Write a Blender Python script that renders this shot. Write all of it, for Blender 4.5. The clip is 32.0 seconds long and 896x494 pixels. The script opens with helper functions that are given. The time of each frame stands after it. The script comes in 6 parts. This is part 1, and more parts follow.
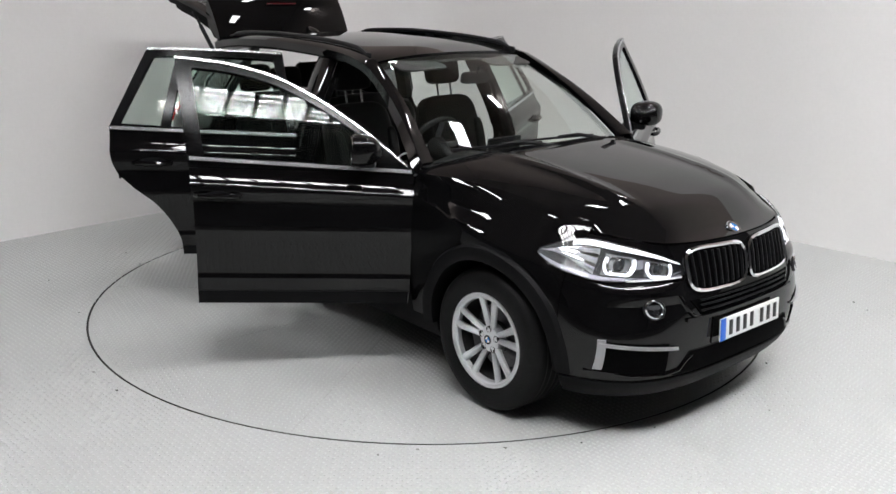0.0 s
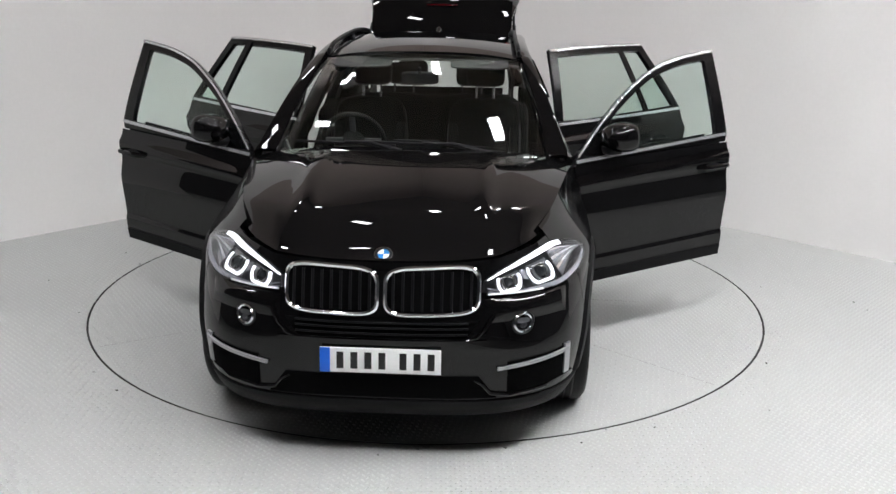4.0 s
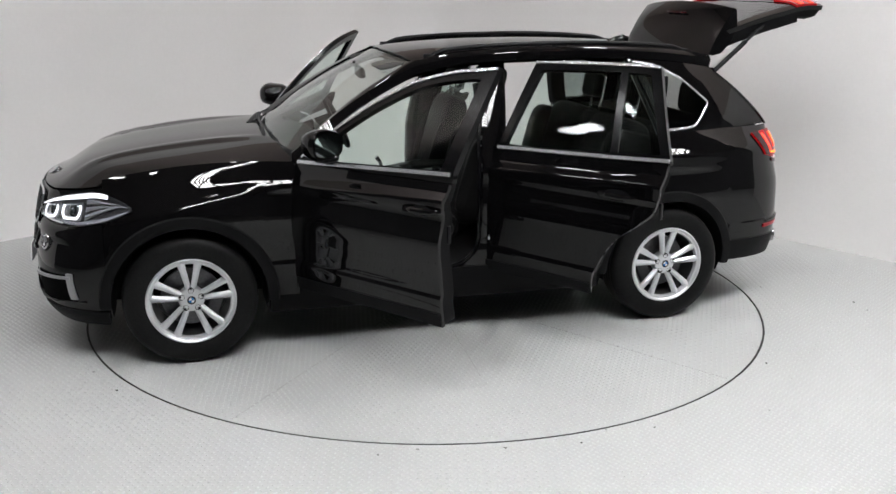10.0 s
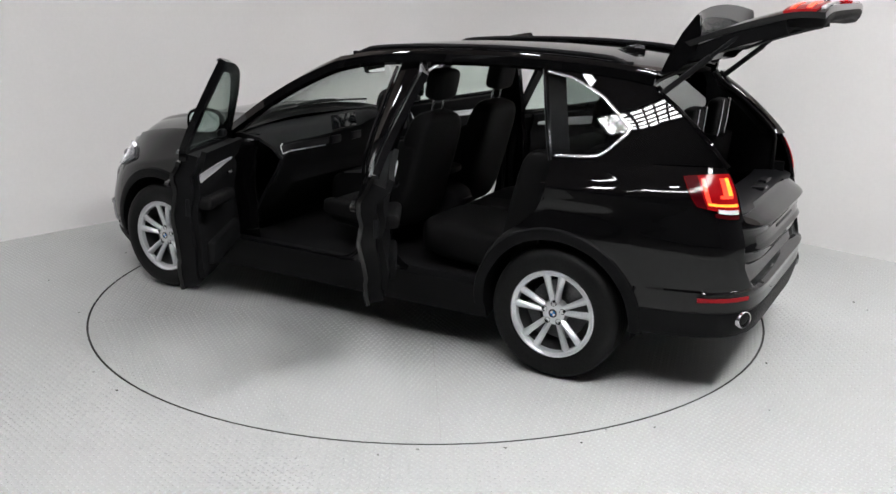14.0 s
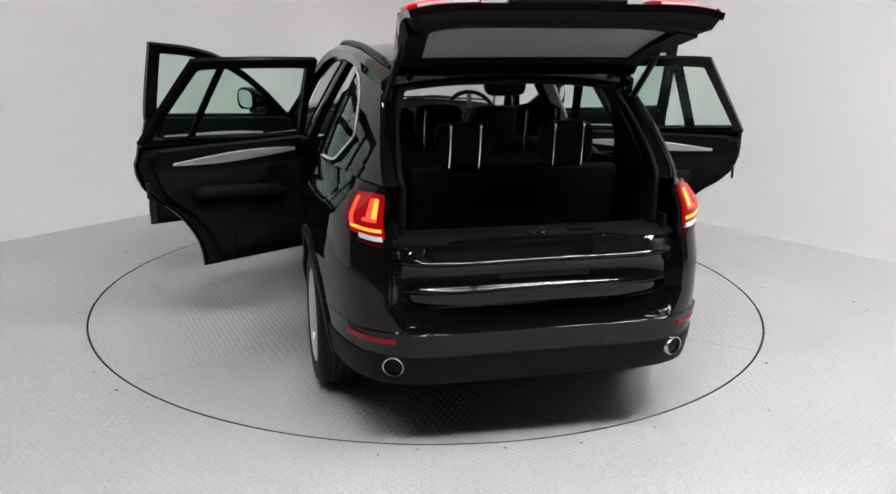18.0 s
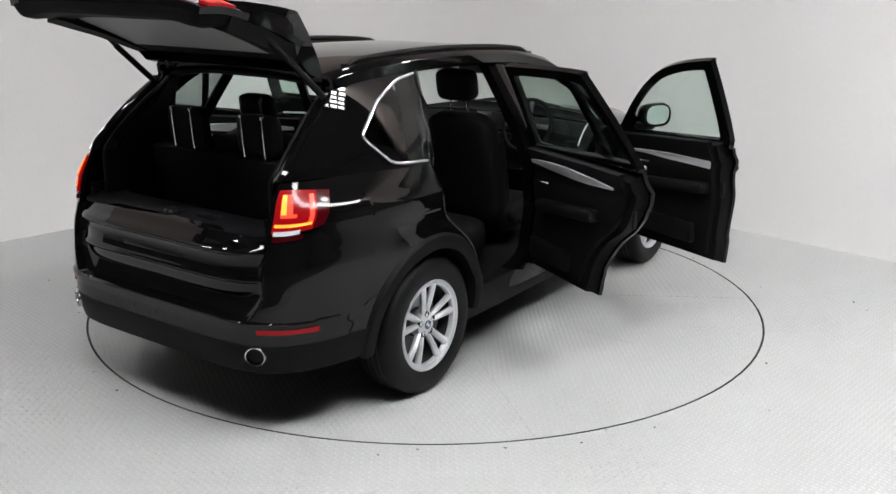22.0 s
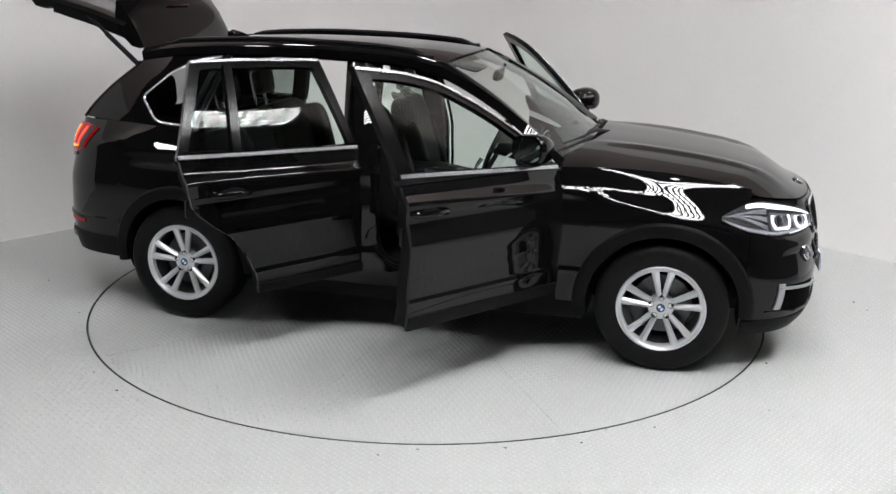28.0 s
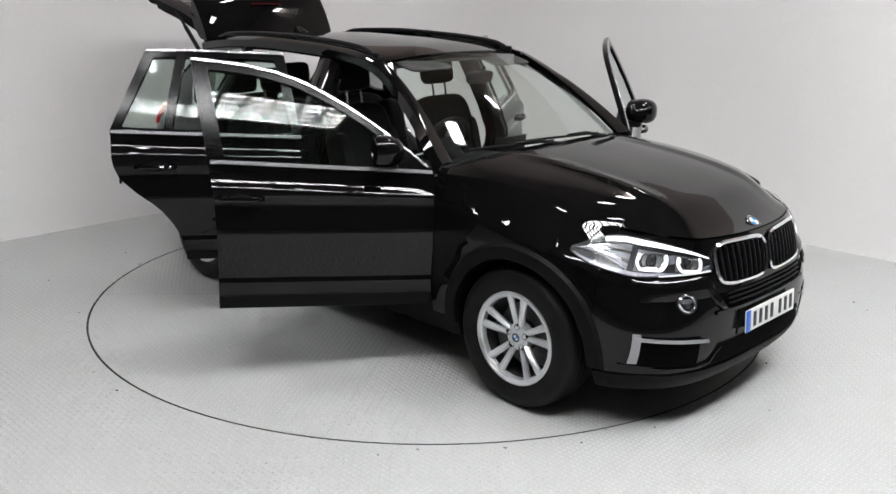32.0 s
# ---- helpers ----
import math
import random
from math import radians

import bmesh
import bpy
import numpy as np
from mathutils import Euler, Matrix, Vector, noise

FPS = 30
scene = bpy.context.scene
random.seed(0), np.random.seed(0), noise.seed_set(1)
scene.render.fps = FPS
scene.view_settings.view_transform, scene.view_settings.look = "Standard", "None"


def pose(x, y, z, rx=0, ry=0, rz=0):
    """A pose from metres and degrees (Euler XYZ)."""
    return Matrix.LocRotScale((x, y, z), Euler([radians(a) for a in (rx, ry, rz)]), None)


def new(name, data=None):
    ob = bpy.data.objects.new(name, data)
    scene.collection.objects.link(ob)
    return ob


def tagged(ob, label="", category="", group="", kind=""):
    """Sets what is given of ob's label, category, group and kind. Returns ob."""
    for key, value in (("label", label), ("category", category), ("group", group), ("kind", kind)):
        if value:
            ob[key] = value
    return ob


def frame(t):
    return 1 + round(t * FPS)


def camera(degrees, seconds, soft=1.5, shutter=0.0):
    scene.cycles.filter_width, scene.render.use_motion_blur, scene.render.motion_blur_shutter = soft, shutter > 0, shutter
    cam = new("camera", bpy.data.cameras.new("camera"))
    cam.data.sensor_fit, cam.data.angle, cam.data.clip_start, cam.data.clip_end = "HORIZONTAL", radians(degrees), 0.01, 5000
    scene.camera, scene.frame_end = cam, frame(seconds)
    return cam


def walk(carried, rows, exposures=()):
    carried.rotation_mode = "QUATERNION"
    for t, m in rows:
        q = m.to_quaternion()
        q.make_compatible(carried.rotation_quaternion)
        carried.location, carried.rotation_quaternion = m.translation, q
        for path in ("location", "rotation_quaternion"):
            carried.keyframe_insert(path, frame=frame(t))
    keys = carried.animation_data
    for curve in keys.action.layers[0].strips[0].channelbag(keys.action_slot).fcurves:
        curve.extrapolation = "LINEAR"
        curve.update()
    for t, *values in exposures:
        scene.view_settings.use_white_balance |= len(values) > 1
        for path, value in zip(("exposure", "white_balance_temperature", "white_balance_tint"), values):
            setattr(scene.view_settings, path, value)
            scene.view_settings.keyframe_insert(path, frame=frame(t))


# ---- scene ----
# ---- the camera, fixed on its stand ----
cam = camera(52.1, 32.0)
EYE = pose(0, -6.109, 2.065, 90 - 15.92, 0, -1.246) @ pose(0, 0, 0, 0, 0, 0.847)
walk(cam, [(0.0, EYE), (32.0, EYE)])

# ---- light ----
world = bpy.data.worlds.new("world")
scene.world = world
world.use_nodes = True
world.node_tree.nodes["Background"].inputs[0].default_value = (0.6, 0.65, 0.7, 1)
world.node_tree.nodes["Background"].inputs[1].default_value = 0.02
scene.view_settings.exposure = 0.0
PANE_GLOW = 73.0      # daylight panels of the roof lattice
TUBE_GLOW = 60.0

# ---- materials ----


def mat(name, colour=(0.5, 0.5, 0.5), rough=0.5, metal=0.0, coat=0.0, spec=0.5, grain=0.0, grain_scale=200.0,
        bump=0.0, bump_scale=300.0, patch=0.0, patch_scale=2.0, rough_var=0.0, glow=None, glow_strength=0.0, coat_rough=0.03, coat_ior=1.5):
    """A Principled material with fine grain, broad patches and relief."""
    m = bpy.data.materials.new(name)
    m.use_nodes = True
    t = m.node_tree
    b = t.nodes["Principled BSDF"]
    b.inputs["Base Color"].default_value = (*colour, 1)
    b.inputs["Roughness"].default_value = rough
    b.inputs["Metallic"].default_value = metal
    b.inputs["Coat Weight"].default_value = coat
    b.inputs["Coat Roughness"].default_value = coat_rough
    b.inputs["Coat IOR"].default_value = coat_ior
    b.inputs["Specular IOR Level"].default_value = spec
    tc = t.nodes.new("ShaderNodeTexCoord")

    def noise_of(scale, detail=4):
        n = t.nodes.new("ShaderNodeTexNoise")
        n.inputs["Scale"].default_value = scale
        n.inputs["Detail"].default_value = detail
        t.links.new(tc.outputs["Object"], n.inputs["Vector"])
        return n

    if grain or patch:
        fac = t.nodes.new("ShaderNodeMath")
        fac.operation = "ADD"
        for i, (amount, scale) in enumerate(((grain, grain_scale), (patch, patch_scale))):
            n = noise_of(scale)
            r = t.nodes.new("ShaderNodeMapRange")
            r.inputs["From Min"].default_value, r.inputs["From Max"].default_value = 0.3, 0.7
            r.inputs["To Min"].default_value, r.inputs["To Max"].default_value = -amount, amount
            t.links.new(n.outputs["Fac"], r.inputs["Value"])
            t.links.new(r.outputs[0], fac.inputs[i])
        hsv = t.nodes.new("ShaderNodeHueSaturation")
        hsv.inputs["Color"].default_value = (*colour, 1)
        one = t.nodes.new("ShaderNodeMath")
        one.inputs[1].default_value = 1.0
        t.links.new(fac.outputs[0], one.inputs[0])
        t.links.new(one.outputs[0], hsv.inputs["Value"])
        t.links.new(hsv.outputs[0], b.inputs["Base Color"])
    if rough_var:
        n = noise_of(patch_scale * 3)
        r = t.nodes.new("ShaderNodeMapRange")
        r.inputs["To Min"].default_value, r.inputs["To Max"].default_value = max(rough - rough_var, 0), rough + rough_var
        t.links.new(n.outputs["Fac"], r.inputs["Value"])
        t.links.new(r.outputs[0], b.inputs["Roughness"])
    if bump:
        n = noise_of(bump_scale, 3)
        bn = t.nodes.new("ShaderNodeBump")
        bn.inputs["Strength"].default_value = bump
        bn.inputs["Distance"].default_value = 0.002
        t.links.new(n.outputs["Fac"], bn.inputs["Height"])
        t.links.new(bn.outputs[0], b.inputs["Normal"])
    if glow:
        b.inputs["Emission Color"].default_value = (*glow, 1)
        b.inputs["Emission Strength"].default_value = glow_strength
    return m


def glass(name, colour, rough=0.0, ior=1.3):
    m = bpy.data.materials.new(name)
    m.use_nodes = True
    b = m.node_tree.nodes["Principled BSDF"]
    b.inputs["Base Color"].default_value = (*colour, 1)
    b.inputs["Roughness"].default_value = rough
    b.inputs["IOR"].default_value = ior
    b.inputs["Transmission Weight"].default_value = 1.0
    return m


PAINT = mat("black_paint", (0.0032, 0.0031, 0.0034), 0.3, 0.0, coat=1.0, spec=0.0, coat_ior=1.40, grain=0.25, grain_scale=900, coat_rough=0.015)
PLASTIC = mat("black_plastic", (0.0055, 0.0055, 0.006), 0.5, spec=0.09, grain=0.15, grain_scale=400, bump=0.25, bump_scale=500)
SATIN = mat("satin_black_frame", (0.008, 0.008, 0.009), 0.36, spec=0.16, grain=0.1)
RUBBER = mat("rubber", (0.007, 0.007, 0.0072), 0.5, spec=0.14, grain=0.3, grain_scale=120, bump=0.3, bump_scale=250, patch=0.2, patch_scale=8)
BRIGHT = mat("bright_polished_trim", (0.70, 0.71, 0.73), 0.27, 0.8, grain=0.02, grain_scale=60)
FRAMEBLACK = mat("gloss_black_frame", (0.0035, 0.0035, 0.004), 0.16, spec=0.22, grain=0.1)
CHROME = mat("chrome", (0.82, 0.83, 0.85), 0.07, 1.0, rough_var=0.03, patch_scale=20)
ALLOY = mat("silver_alloy", (0.66, 0.67, 0.69), 0.30, 0.6, grain=0.05, grain_scale=300, patch=0.04, patch_scale=9, coat=0.3)
ALUTRIM = mat("brushed_aluminium_trim", (0.78, 0.79, 0.81), 0.38, 0.45, grain=0.06, grain_scale=500)
BLADE = mat("satin_silver_blade", (0.40, 0.40, 0.415), 0.4, 0.6, grain=0.04)
DARKTRIM = mat("dark_brushed_trim", (0.16, 0.16, 0.165), 0.4, 0.8, grain=0.06, grain_scale=500)
PIPE = mat("exhaust_steel", (0.42, 0.42, 0.43), 0.22, 1.0, grain=0.1, grain_scale=120)
BARREL = mat("dark_barrel", (0.045, 0.045, 0.047), 0.5, 0.4, grain=0.2, grain_scale=60)
STEEL = mat("brake_steel", (0.10, 0.10, 0.104), 0.35, 1.0, grain=0.2, grain_scale=80)
IRON = mat("caliper_iron", (0.09, 0.09, 0.095), 0.5, 0.6, grain=0.2, grain_scale=90)
LEATHER = mat("black_leather", (0.0078, 0.0076, 0.0078), 0.5, spec=0.06, grain=0.2, grain_scale=150, bump=0.5, bump_scale=420)
CARPET = mat("black_carpet", (0.008, 0.008, 0.0085), 0.95, spec=0.1, grain=0.5, grain_scale=500, bump=0.8, bump_scale=700)
SOFTTRIM = mat("soft_black_trim", (0.0068, 0.0068, 0.0073), 0.6, spec=0.07, grain=0.2, grain_scale=300, bump=0.4, bump_scale=600)
HEADLINER = mat("anthracite_headliner", (0.035, 0.034, 0.033), 0.9, grain=0.2, grain_scale=400)
GREENGLASS = glass("green_tinted_glass", (0.78, 0.90, 0.84))
SCREENGLASS = glass("windscreen_glass", (0.82, 0.89, 0.85), 0.0, 1.42)
DARKGLASS = glass("dark_tinted_glass", (0.42, 0.44, 0.435), 0.0, 1.38)
REARGLASS = glass("privacy_glass", (0.30, 0.31, 0.31), 0.0, 1.45)
GREYSHEET = mat("grey_rear_sheet", (0.26, 0.25, 0.25), 0.5, spec=0.3, grain=0.05, grain_scale=80, patch=0.05, patch_scale=4)
CLEARLENS = glass("clear_lens", (0.97, 0.98, 1.0), 0.0, 1.2)
MIRROR = mat("mirror_silver", (0.80, 0.86, 0.85), 0.02, 1.0)
SCREEN = mat("display_screen", (0.02, 0.022, 0.025), 0.12, coat=0.5)
REDLENS = mat("red_lens", (0.12, 0.002, 0.004), 0.15, coat=0.2, spec=0.2, glow=(1, 0.012, 0.016), glow_strength=0.22)
REDGLOW = mat("red_light_bar", (0.8, 0.05, 0.02), 0.2, glow=(1.0, 0.055, 0.03), glow_strength=1.35)
AMBERGLOW = mat("amber_light_bar", (0.9, 0.3, 0.05), 0.2, glow=(1.0, 0.20, 0.02), glow_strength=2.2)
DARKRED = mat("dark_red_lens", (0.055, 0.001, 0.003), 0.15, coat=0.4, spec=0.2)
REDREFLEX = mat("red_reflector", (0.30, 0.004, 0.010), 0.3, spec=0.2)
WHITEGLOW = mat("white_light_ring", (0.9, 0.9, 0.95), 0.2, glow=(0.95, 0.95, 1.0), glow_strength=1.3)
LENSWHITE = mat("reversing_lens", (0.75, 0.75, 0.76), 0.15, coat=1.0)
INTAKE = mat("deep_black_mesh", (0.0022, 0.0022, 0.0024), 0.85, spec=0.04, grain=0.3, grain_scale=160)
# pale stand-in for chrome lamp pieces, their brightness put into the colour
PALE = mat("pale_lamp_reflector", (0.25, 0.25, 0.275), 0.25, 0.35, patch=0.15, patch_scale=40)
LAMPDARK = mat("lamp_bezel", (0.006, 0.006, 0.007), 0.35, spec=0.3)
PLATEWHITE = mat("plate_white", (0.82, 0.83, 0.83), 0.3, grain=0.02)
PLATEBLUE = mat("plate_blue", (0.01, 0.12, 0.62), 0.3)
PLATEINK = mat("plate_ink", (0.008, 0.008, 0.008), 0.4)
BADGEBLUE = mat("badge_blue", (0.03, 0.22, 0.6), 0.15, coat=1.0)
BADGEWHITE = mat("badge_white", (0.85, 0.86, 0.88), 0.15, coat=1.0)
WALLPAINT = mat("white_wall_paint", (0.845, 0.828, 0.82), 0.6, grain=0.012, grain_scale=40, patch=0.03, patch_scale=0.5, bump=0.12, bump_scale=30)
CEILPAINT = mat("brown_steel_deck", (0.20, 0.165, 0.145), 0.7, patch=0.15, patch_scale=0.6, grain=0.08, grain_scale=30)
SHEDWALL = mat("grey_sheet_cladding", (0.13, 0.13, 0.135), 0.6, patch=0.1, patch_scale=0.7, grain=0.05, grain_scale=30)
BEAM = mat("beam_paint", (0.10, 0.085, 0.075), 0.6, patch=0.1)
PANE = mat("frosted_roof_pane", (0.8, 0.82, 0.85), 0.5, glow=(0.972, 0.978, 0.988), glow_strength=PANE_GLOW)
TUBE = mat("lamp_diffuser", (0.9, 0.9, 0.9), 0.5, glow=(0.97, 0.98, 1.0), glow_strength=TUBE_GLOW)
SEAM = mat("dark_gap_lining", (0.05, 0.048, 0.045), 0.8, grain=0.3)
FLOORMAT = mat("painted_tread_plate", (0.425, 0.43, 0.424), 0.42, spec=0.12, patch=0.02, patch_scale=0.8, grain=0.02, grain_scale=45, rough_var=0.02)
# tread tops lighter and glossier than the plate: caught light put into the colour
TREAD = mat("light_tread_tops", (0.46, 0.465, 0.458), 0.30, spec=0.5, grain=0.03, grain_scale=45)
CONCRETE = mat("dark_shed_concrete", (0.075, 0.073, 0.07), 0.7, patch=0.2, patch_scale=0.8, grain=0.12, grain_scale=40)
CHIP = mat("dirt_chips", (0.05, 0.045, 0.04), 0.8)
FAINTSEAM = mat("painted_over_seam", (0.33, 0.325, 0.315), 0.6, grain=0.2)
BROWNWALL = mat("brown_upper_cladding", (0.47, 0.40, 0.37), 0.7, patch=0.10, patch_scale=0.5, grain=0.05, grain_scale=20)

# ---- mesh helpers ----


def bm_mesh(bm, name, material, smooth=True):
    bmesh.ops.recalc_face_normals(bm, faces=bm.faces)
    me = bpy.data.meshes.new(name)
    bm.to_mesh(me)
    bm.free()
    me.materials.append(material)
    if smooth:
        me.shade_smooth()
        me.set_sharp_from_angle(angle=radians(38))
    return me


def part(name, bm, material, parent, label="", smooth=True):
    ob = new(name, bm_mesh(bm, name, material, smooth))
    ob.parent = parent
    return tagged(ob, label)


def thing(name, bm, material, label, category, kind="", group="", smooth=True):
    return tagged(new(name, bm_mesh(bm, name, material, smooth)), label, category, group, kind)


def spaced(a, b, n):
    return [a + (b - a) * i / n for i in range(n + 1)]


def ease(pts):
    """A smooth curve through a few (place, value) pairs."""
    xs, ys = [p[0] for p in pts], [p[1] for p in pts]
    if xs[0] > xs[-1]:
        xs, ys = xs[::-1], ys[::-1]
    d = [(ys[i + 1] - ys[i]) / (xs[i + 1] - xs[i]) for i in range(len(xs) - 1)]
    m = [d[0]] + [0 if d[i - 1] * d[i] <= 0 else 2 * d[i - 1] * d[i] / (d[i - 1] + d[i]) for i in range(1, len(d))] + [d[-1]]

    def f(x):
        if x <= xs[0]:
            return ys[0]
        if x >= xs[-1]:
            return ys[-1]
        i = max(k for k in range(len(xs) - 1) if xs[k] <= x)
        h = xs[i + 1] - xs[i]
        s = (x - xs[i]) / h
        return ((1 + 2 * s) * (1 - s) ** 2 * ys[i] + s * (1 - s) ** 2 * h * m[i] + s * s * (3 - 2 * s) * ys[i + 1] + s * s * (s - 1) * h * m[i + 1])
    return f


HEART = Vector((0, 0, 0.75))


def outward(rows, closed=False):
    """Turn the sheet round, if need be, so that its normals point away from the car's heart."""
    rows = [[Vector(p) for p in r] for r in rows]
    total = 0.0
    for i in range(len(rows) - 1):
        for j in range(len(rows[0]) - 1):
            a, b = rows[i + 1][j] - rows[i][j], rows[i][j + 1] - rows[i][j]
            total += a.cross(b).dot(rows[i][j] - HEART)
    return rows if total > 0 else rows[::-1]


def shell(bm, rows, thick=0.0, closed=False, orient=False):
    """A sheet through rows of points, given a thickness against its normals."""
    rows = outward(rows) if orient else [[Vector(p) for p in r] for r in rows]
    nu, nv = len(rows), len(rows[0])

    def nrm(i, j):
        a = rows[min(i + 1, nu - 1)][j] - rows[max(i - 1, 0)][j]
        if closed:
            b = rows[i][(j + 1) % nv] - rows[i][(j - 1) % nv]
        else:
            b = rows[i][min(j + 1, nv - 1)] - rows[i][max(j - 1, 0)]
        n = a.cross(b)
        return n.normalized() if n.length > 1e-9 else Vector((0, 0, 0))

    out = [[bm.verts.new(p) for p in r] for r in rows]
    cols = nv if closed else nv - 1

    def face(*v):
        v = list(dict.fromkeys(v))
        if len(v) > 2:
            try:
                bm.faces.new(v)
            except ValueError:
                pass
    for i in range(nu - 1):
        for j in range(cols):
            face(out[i][j], out[i + 1][j], out[i + 1][(j + 1) % nv], out[i][(j + 1) % nv])
    if thick:
        inn = [[bm.verts.new(rows[i][j] - nrm(i, j) * thick) for j in range(nv)] for i in range(nu)]
        for i in range(nu - 1):
            for j in range(cols):
                face(inn[i][j], inn[i][(j + 1) % nv], inn[i + 1][(j + 1) % nv], inn[i + 1][j])
        for j in range(cols):
            k = (j + 1) % nv
            face(out[0][j], out[0][k], inn[0][k], inn[0][j])
            face(out[-1][k], out[-1][j], inn[-1][j], inn[-1][k])
        if not closed:
            for i in range(nu - 1):
                face(out[i + 1][0], out[i][0], inn[i][0], inn[i + 1][0])
                face(out[i][-1], out[i + 1][-1], inn[i + 1][-1], inn[i][-1])
    return bm


def box(bm, c, size, bevel=0.0, m=None, seg=2):
    """A box with rounded edges, centred at c."""
    r = bmesh.ops.create_cube(bm, size=1.0)
    vs = r["verts"]
    bmesh.ops.scale(bm, vec=size, verts=vs)
    if bevel:
        es = list({e for v in vs for e in v.link_edges})
        r = bmesh.ops.bevel(bm, geom=es, offset=bevel, segments=seg, affect="EDGES", profile=0.5)
        vs = list({v for f in r["faces"] for v in f.verts} | {v for v in vs if v.is_valid})
    if m is not None:
        bmesh.ops.transform(bm, matrix=m, verts=vs)
    bmesh.ops.translate(bm, vec=c, verts=vs)
    return vs


def tube(bm, pts, r, n=8, caps=True):
    """A round bar along points; r may be a list."""
    pts = [Vector(p) for p in pts]
    rings = []
    for i, p in enumerate(pts):
        d = (pts[min(i + 1, len(pts) - 1)] - pts[max(i - 1, 0)]).normalized()
        a = d.orthogonal().normalized() if i == 0 else (side_v - d * side_v.dot(d)).normalized()
        side_v = a
        b = d.cross(a)
        rr = r[i] if isinstance(r, (list, tuple)) else r
        rings.append([bm.verts.new(p + (a * math.cos(k * 2 * math.pi / n) + b * math.sin(k * 2 * math.pi / n)) * rr) for k in range(n)])
    for q, s in zip(rings, rings[1:]):
        for k in range(n):
            bm.faces.new((q[k], q[(k + 1) % n], s[(k + 1) % n], s[k]))
    if caps:
        bm.faces.new(rings[0][::-1])
        bm.faces.new(rings[-1])
    return bm


def lathe(bm, prof, n=48, axis="y", c=(0, 0, 0)):
    """Turn a profile of (radius, place along the axis) into a ring or disc."""
    rings = []
    for r, a in prof:
        ring = []
        for k in range(n):
            t = 2 * math.pi * k / n
            u, v = r * math.cos(t), r * math.sin(t)
            p = {"y": (u, a, v), "z": (u, v, a), "x": (a, u, v)}[axis]
            ring.append(bm.verts.new((p[0] + c[0], p[1] + c[1], p[2] + c[2])))
        rings.append(ring)
    for q, s in zip(rings, rings[1:]):
        for k in range(n):
            bm.faces.new((q[k], q[(k + 1) % n], s[(k + 1) % n], s[k]))
    if prof[0][0] < 0.2 * max(p[0] for p in prof) or prof[0][0] < 0.012:
        bm.faces.new(rings[0][::-1])
    if prof[-1][0] < 0.2 * max(p[0] for p in prof) or prof[-1][0] < 0.012:
        bm.faces.new(rings[-1])
    return bm


# ---- the studio ----
CORNER = Vector((-0.10, 4.72, 0))
LEFT_WAY = Vector((-0.691, -0.723, 0))
RIGHT_WAY = Vector((0.696, -0.718, 0))
RADIUS = 2.239


def wall_run(name, way, inward, length, cove, label):
    """A white wall from near the corner, 3.1 m high, swept into the floor by a cove."""
    bm = bmesh.new()
    prof = [(cove * (1 - math.sin(a)), cove * (1 - math.cos(a))) for a in spaced(0, math.pi / 2, 8)] + [(0, z) for z in (0.6, 1.2, 2.0, 3.1)]
    rows = []
    for d in spaced(0.55, length, 24):
        rows.append([CORNER + way * d + inward * o + Vector((0, 0, z)) for o, z in prof])
    shell(bm, rows, 0.0)
    back = [[p - inward * 0.12 for p in r] for r in rows]
    for r in back:
        r[0].z = 0.0
    shell(bm, back, 0.0)
    shell(bm, [[r[-1] for r in rows], [r[-1] for r in back]])
    return tagged(new(name, bm_mesh(bm, name, WALLPAINT)), label, "wall", kind="structure")


def corner_piece():
    bm = bmesh.new()
    a, b = CORNER + LEFT_WAY * 0.55, CORNER + RIGHT_WAY * 0.55
    rows = []
    for s in spaced(0, 1, 14):
        p = a * (1 - s) ** 2 + CORNER * 2 * s * (1 - s) + b * s * s
        rows.append([p + Vector((0, 0, z)) for z in (0.0, 0.6, 1.2, 2.0, 3.1)])
    shell(bm, rows, 0.1)
    return tagged(new("wall_corner", bm_mesh(bm, "wall_corner", WALLPAINT)), "rounded white corner between the two studio walls", "wall", kind="structure")


N_LEFT = Vector((0.723, -0.691, 0))
N_RIGHT = Vector((-0.718, -0.696, 0))
wall_run("wall_left", LEFT_WAY, N_LEFT, 8.0, 0.001, "matt white studio wall meeting the floor in a crisp line")
wall_run("wall_right", RIGHT_WAY, N_RIGHT, 8.0, 0.001, "matt white studio wall swept softly into the floor")
corner_piece()

# brown cladding above the white walls, up to the roof
for name, way, inward in (("wall_left_upper", LEFT_WAY, N_LEFT), ("wall_right_upper", RIGHT_WAY, N_RIGHT)):
    bm = bmesh.new()
    rows = []
    for d in spaced(-0.05, 8.0, 20):
        rows.append([CORNER + way * d - inward * 0.02 + Vector((0, 0, z)) for z in (3.08, 4.0, 5.0, 6.0)])
    shell(bm, rows, 0.0)
    shell(bm, [[p - inward * 0.10 for p in r] for r in rows])
    tagged(new(name, bm_mesh(bm, name, BROWNWALL)), "brownish sheet cladding above the white studio wall", "wall", kind="structure")

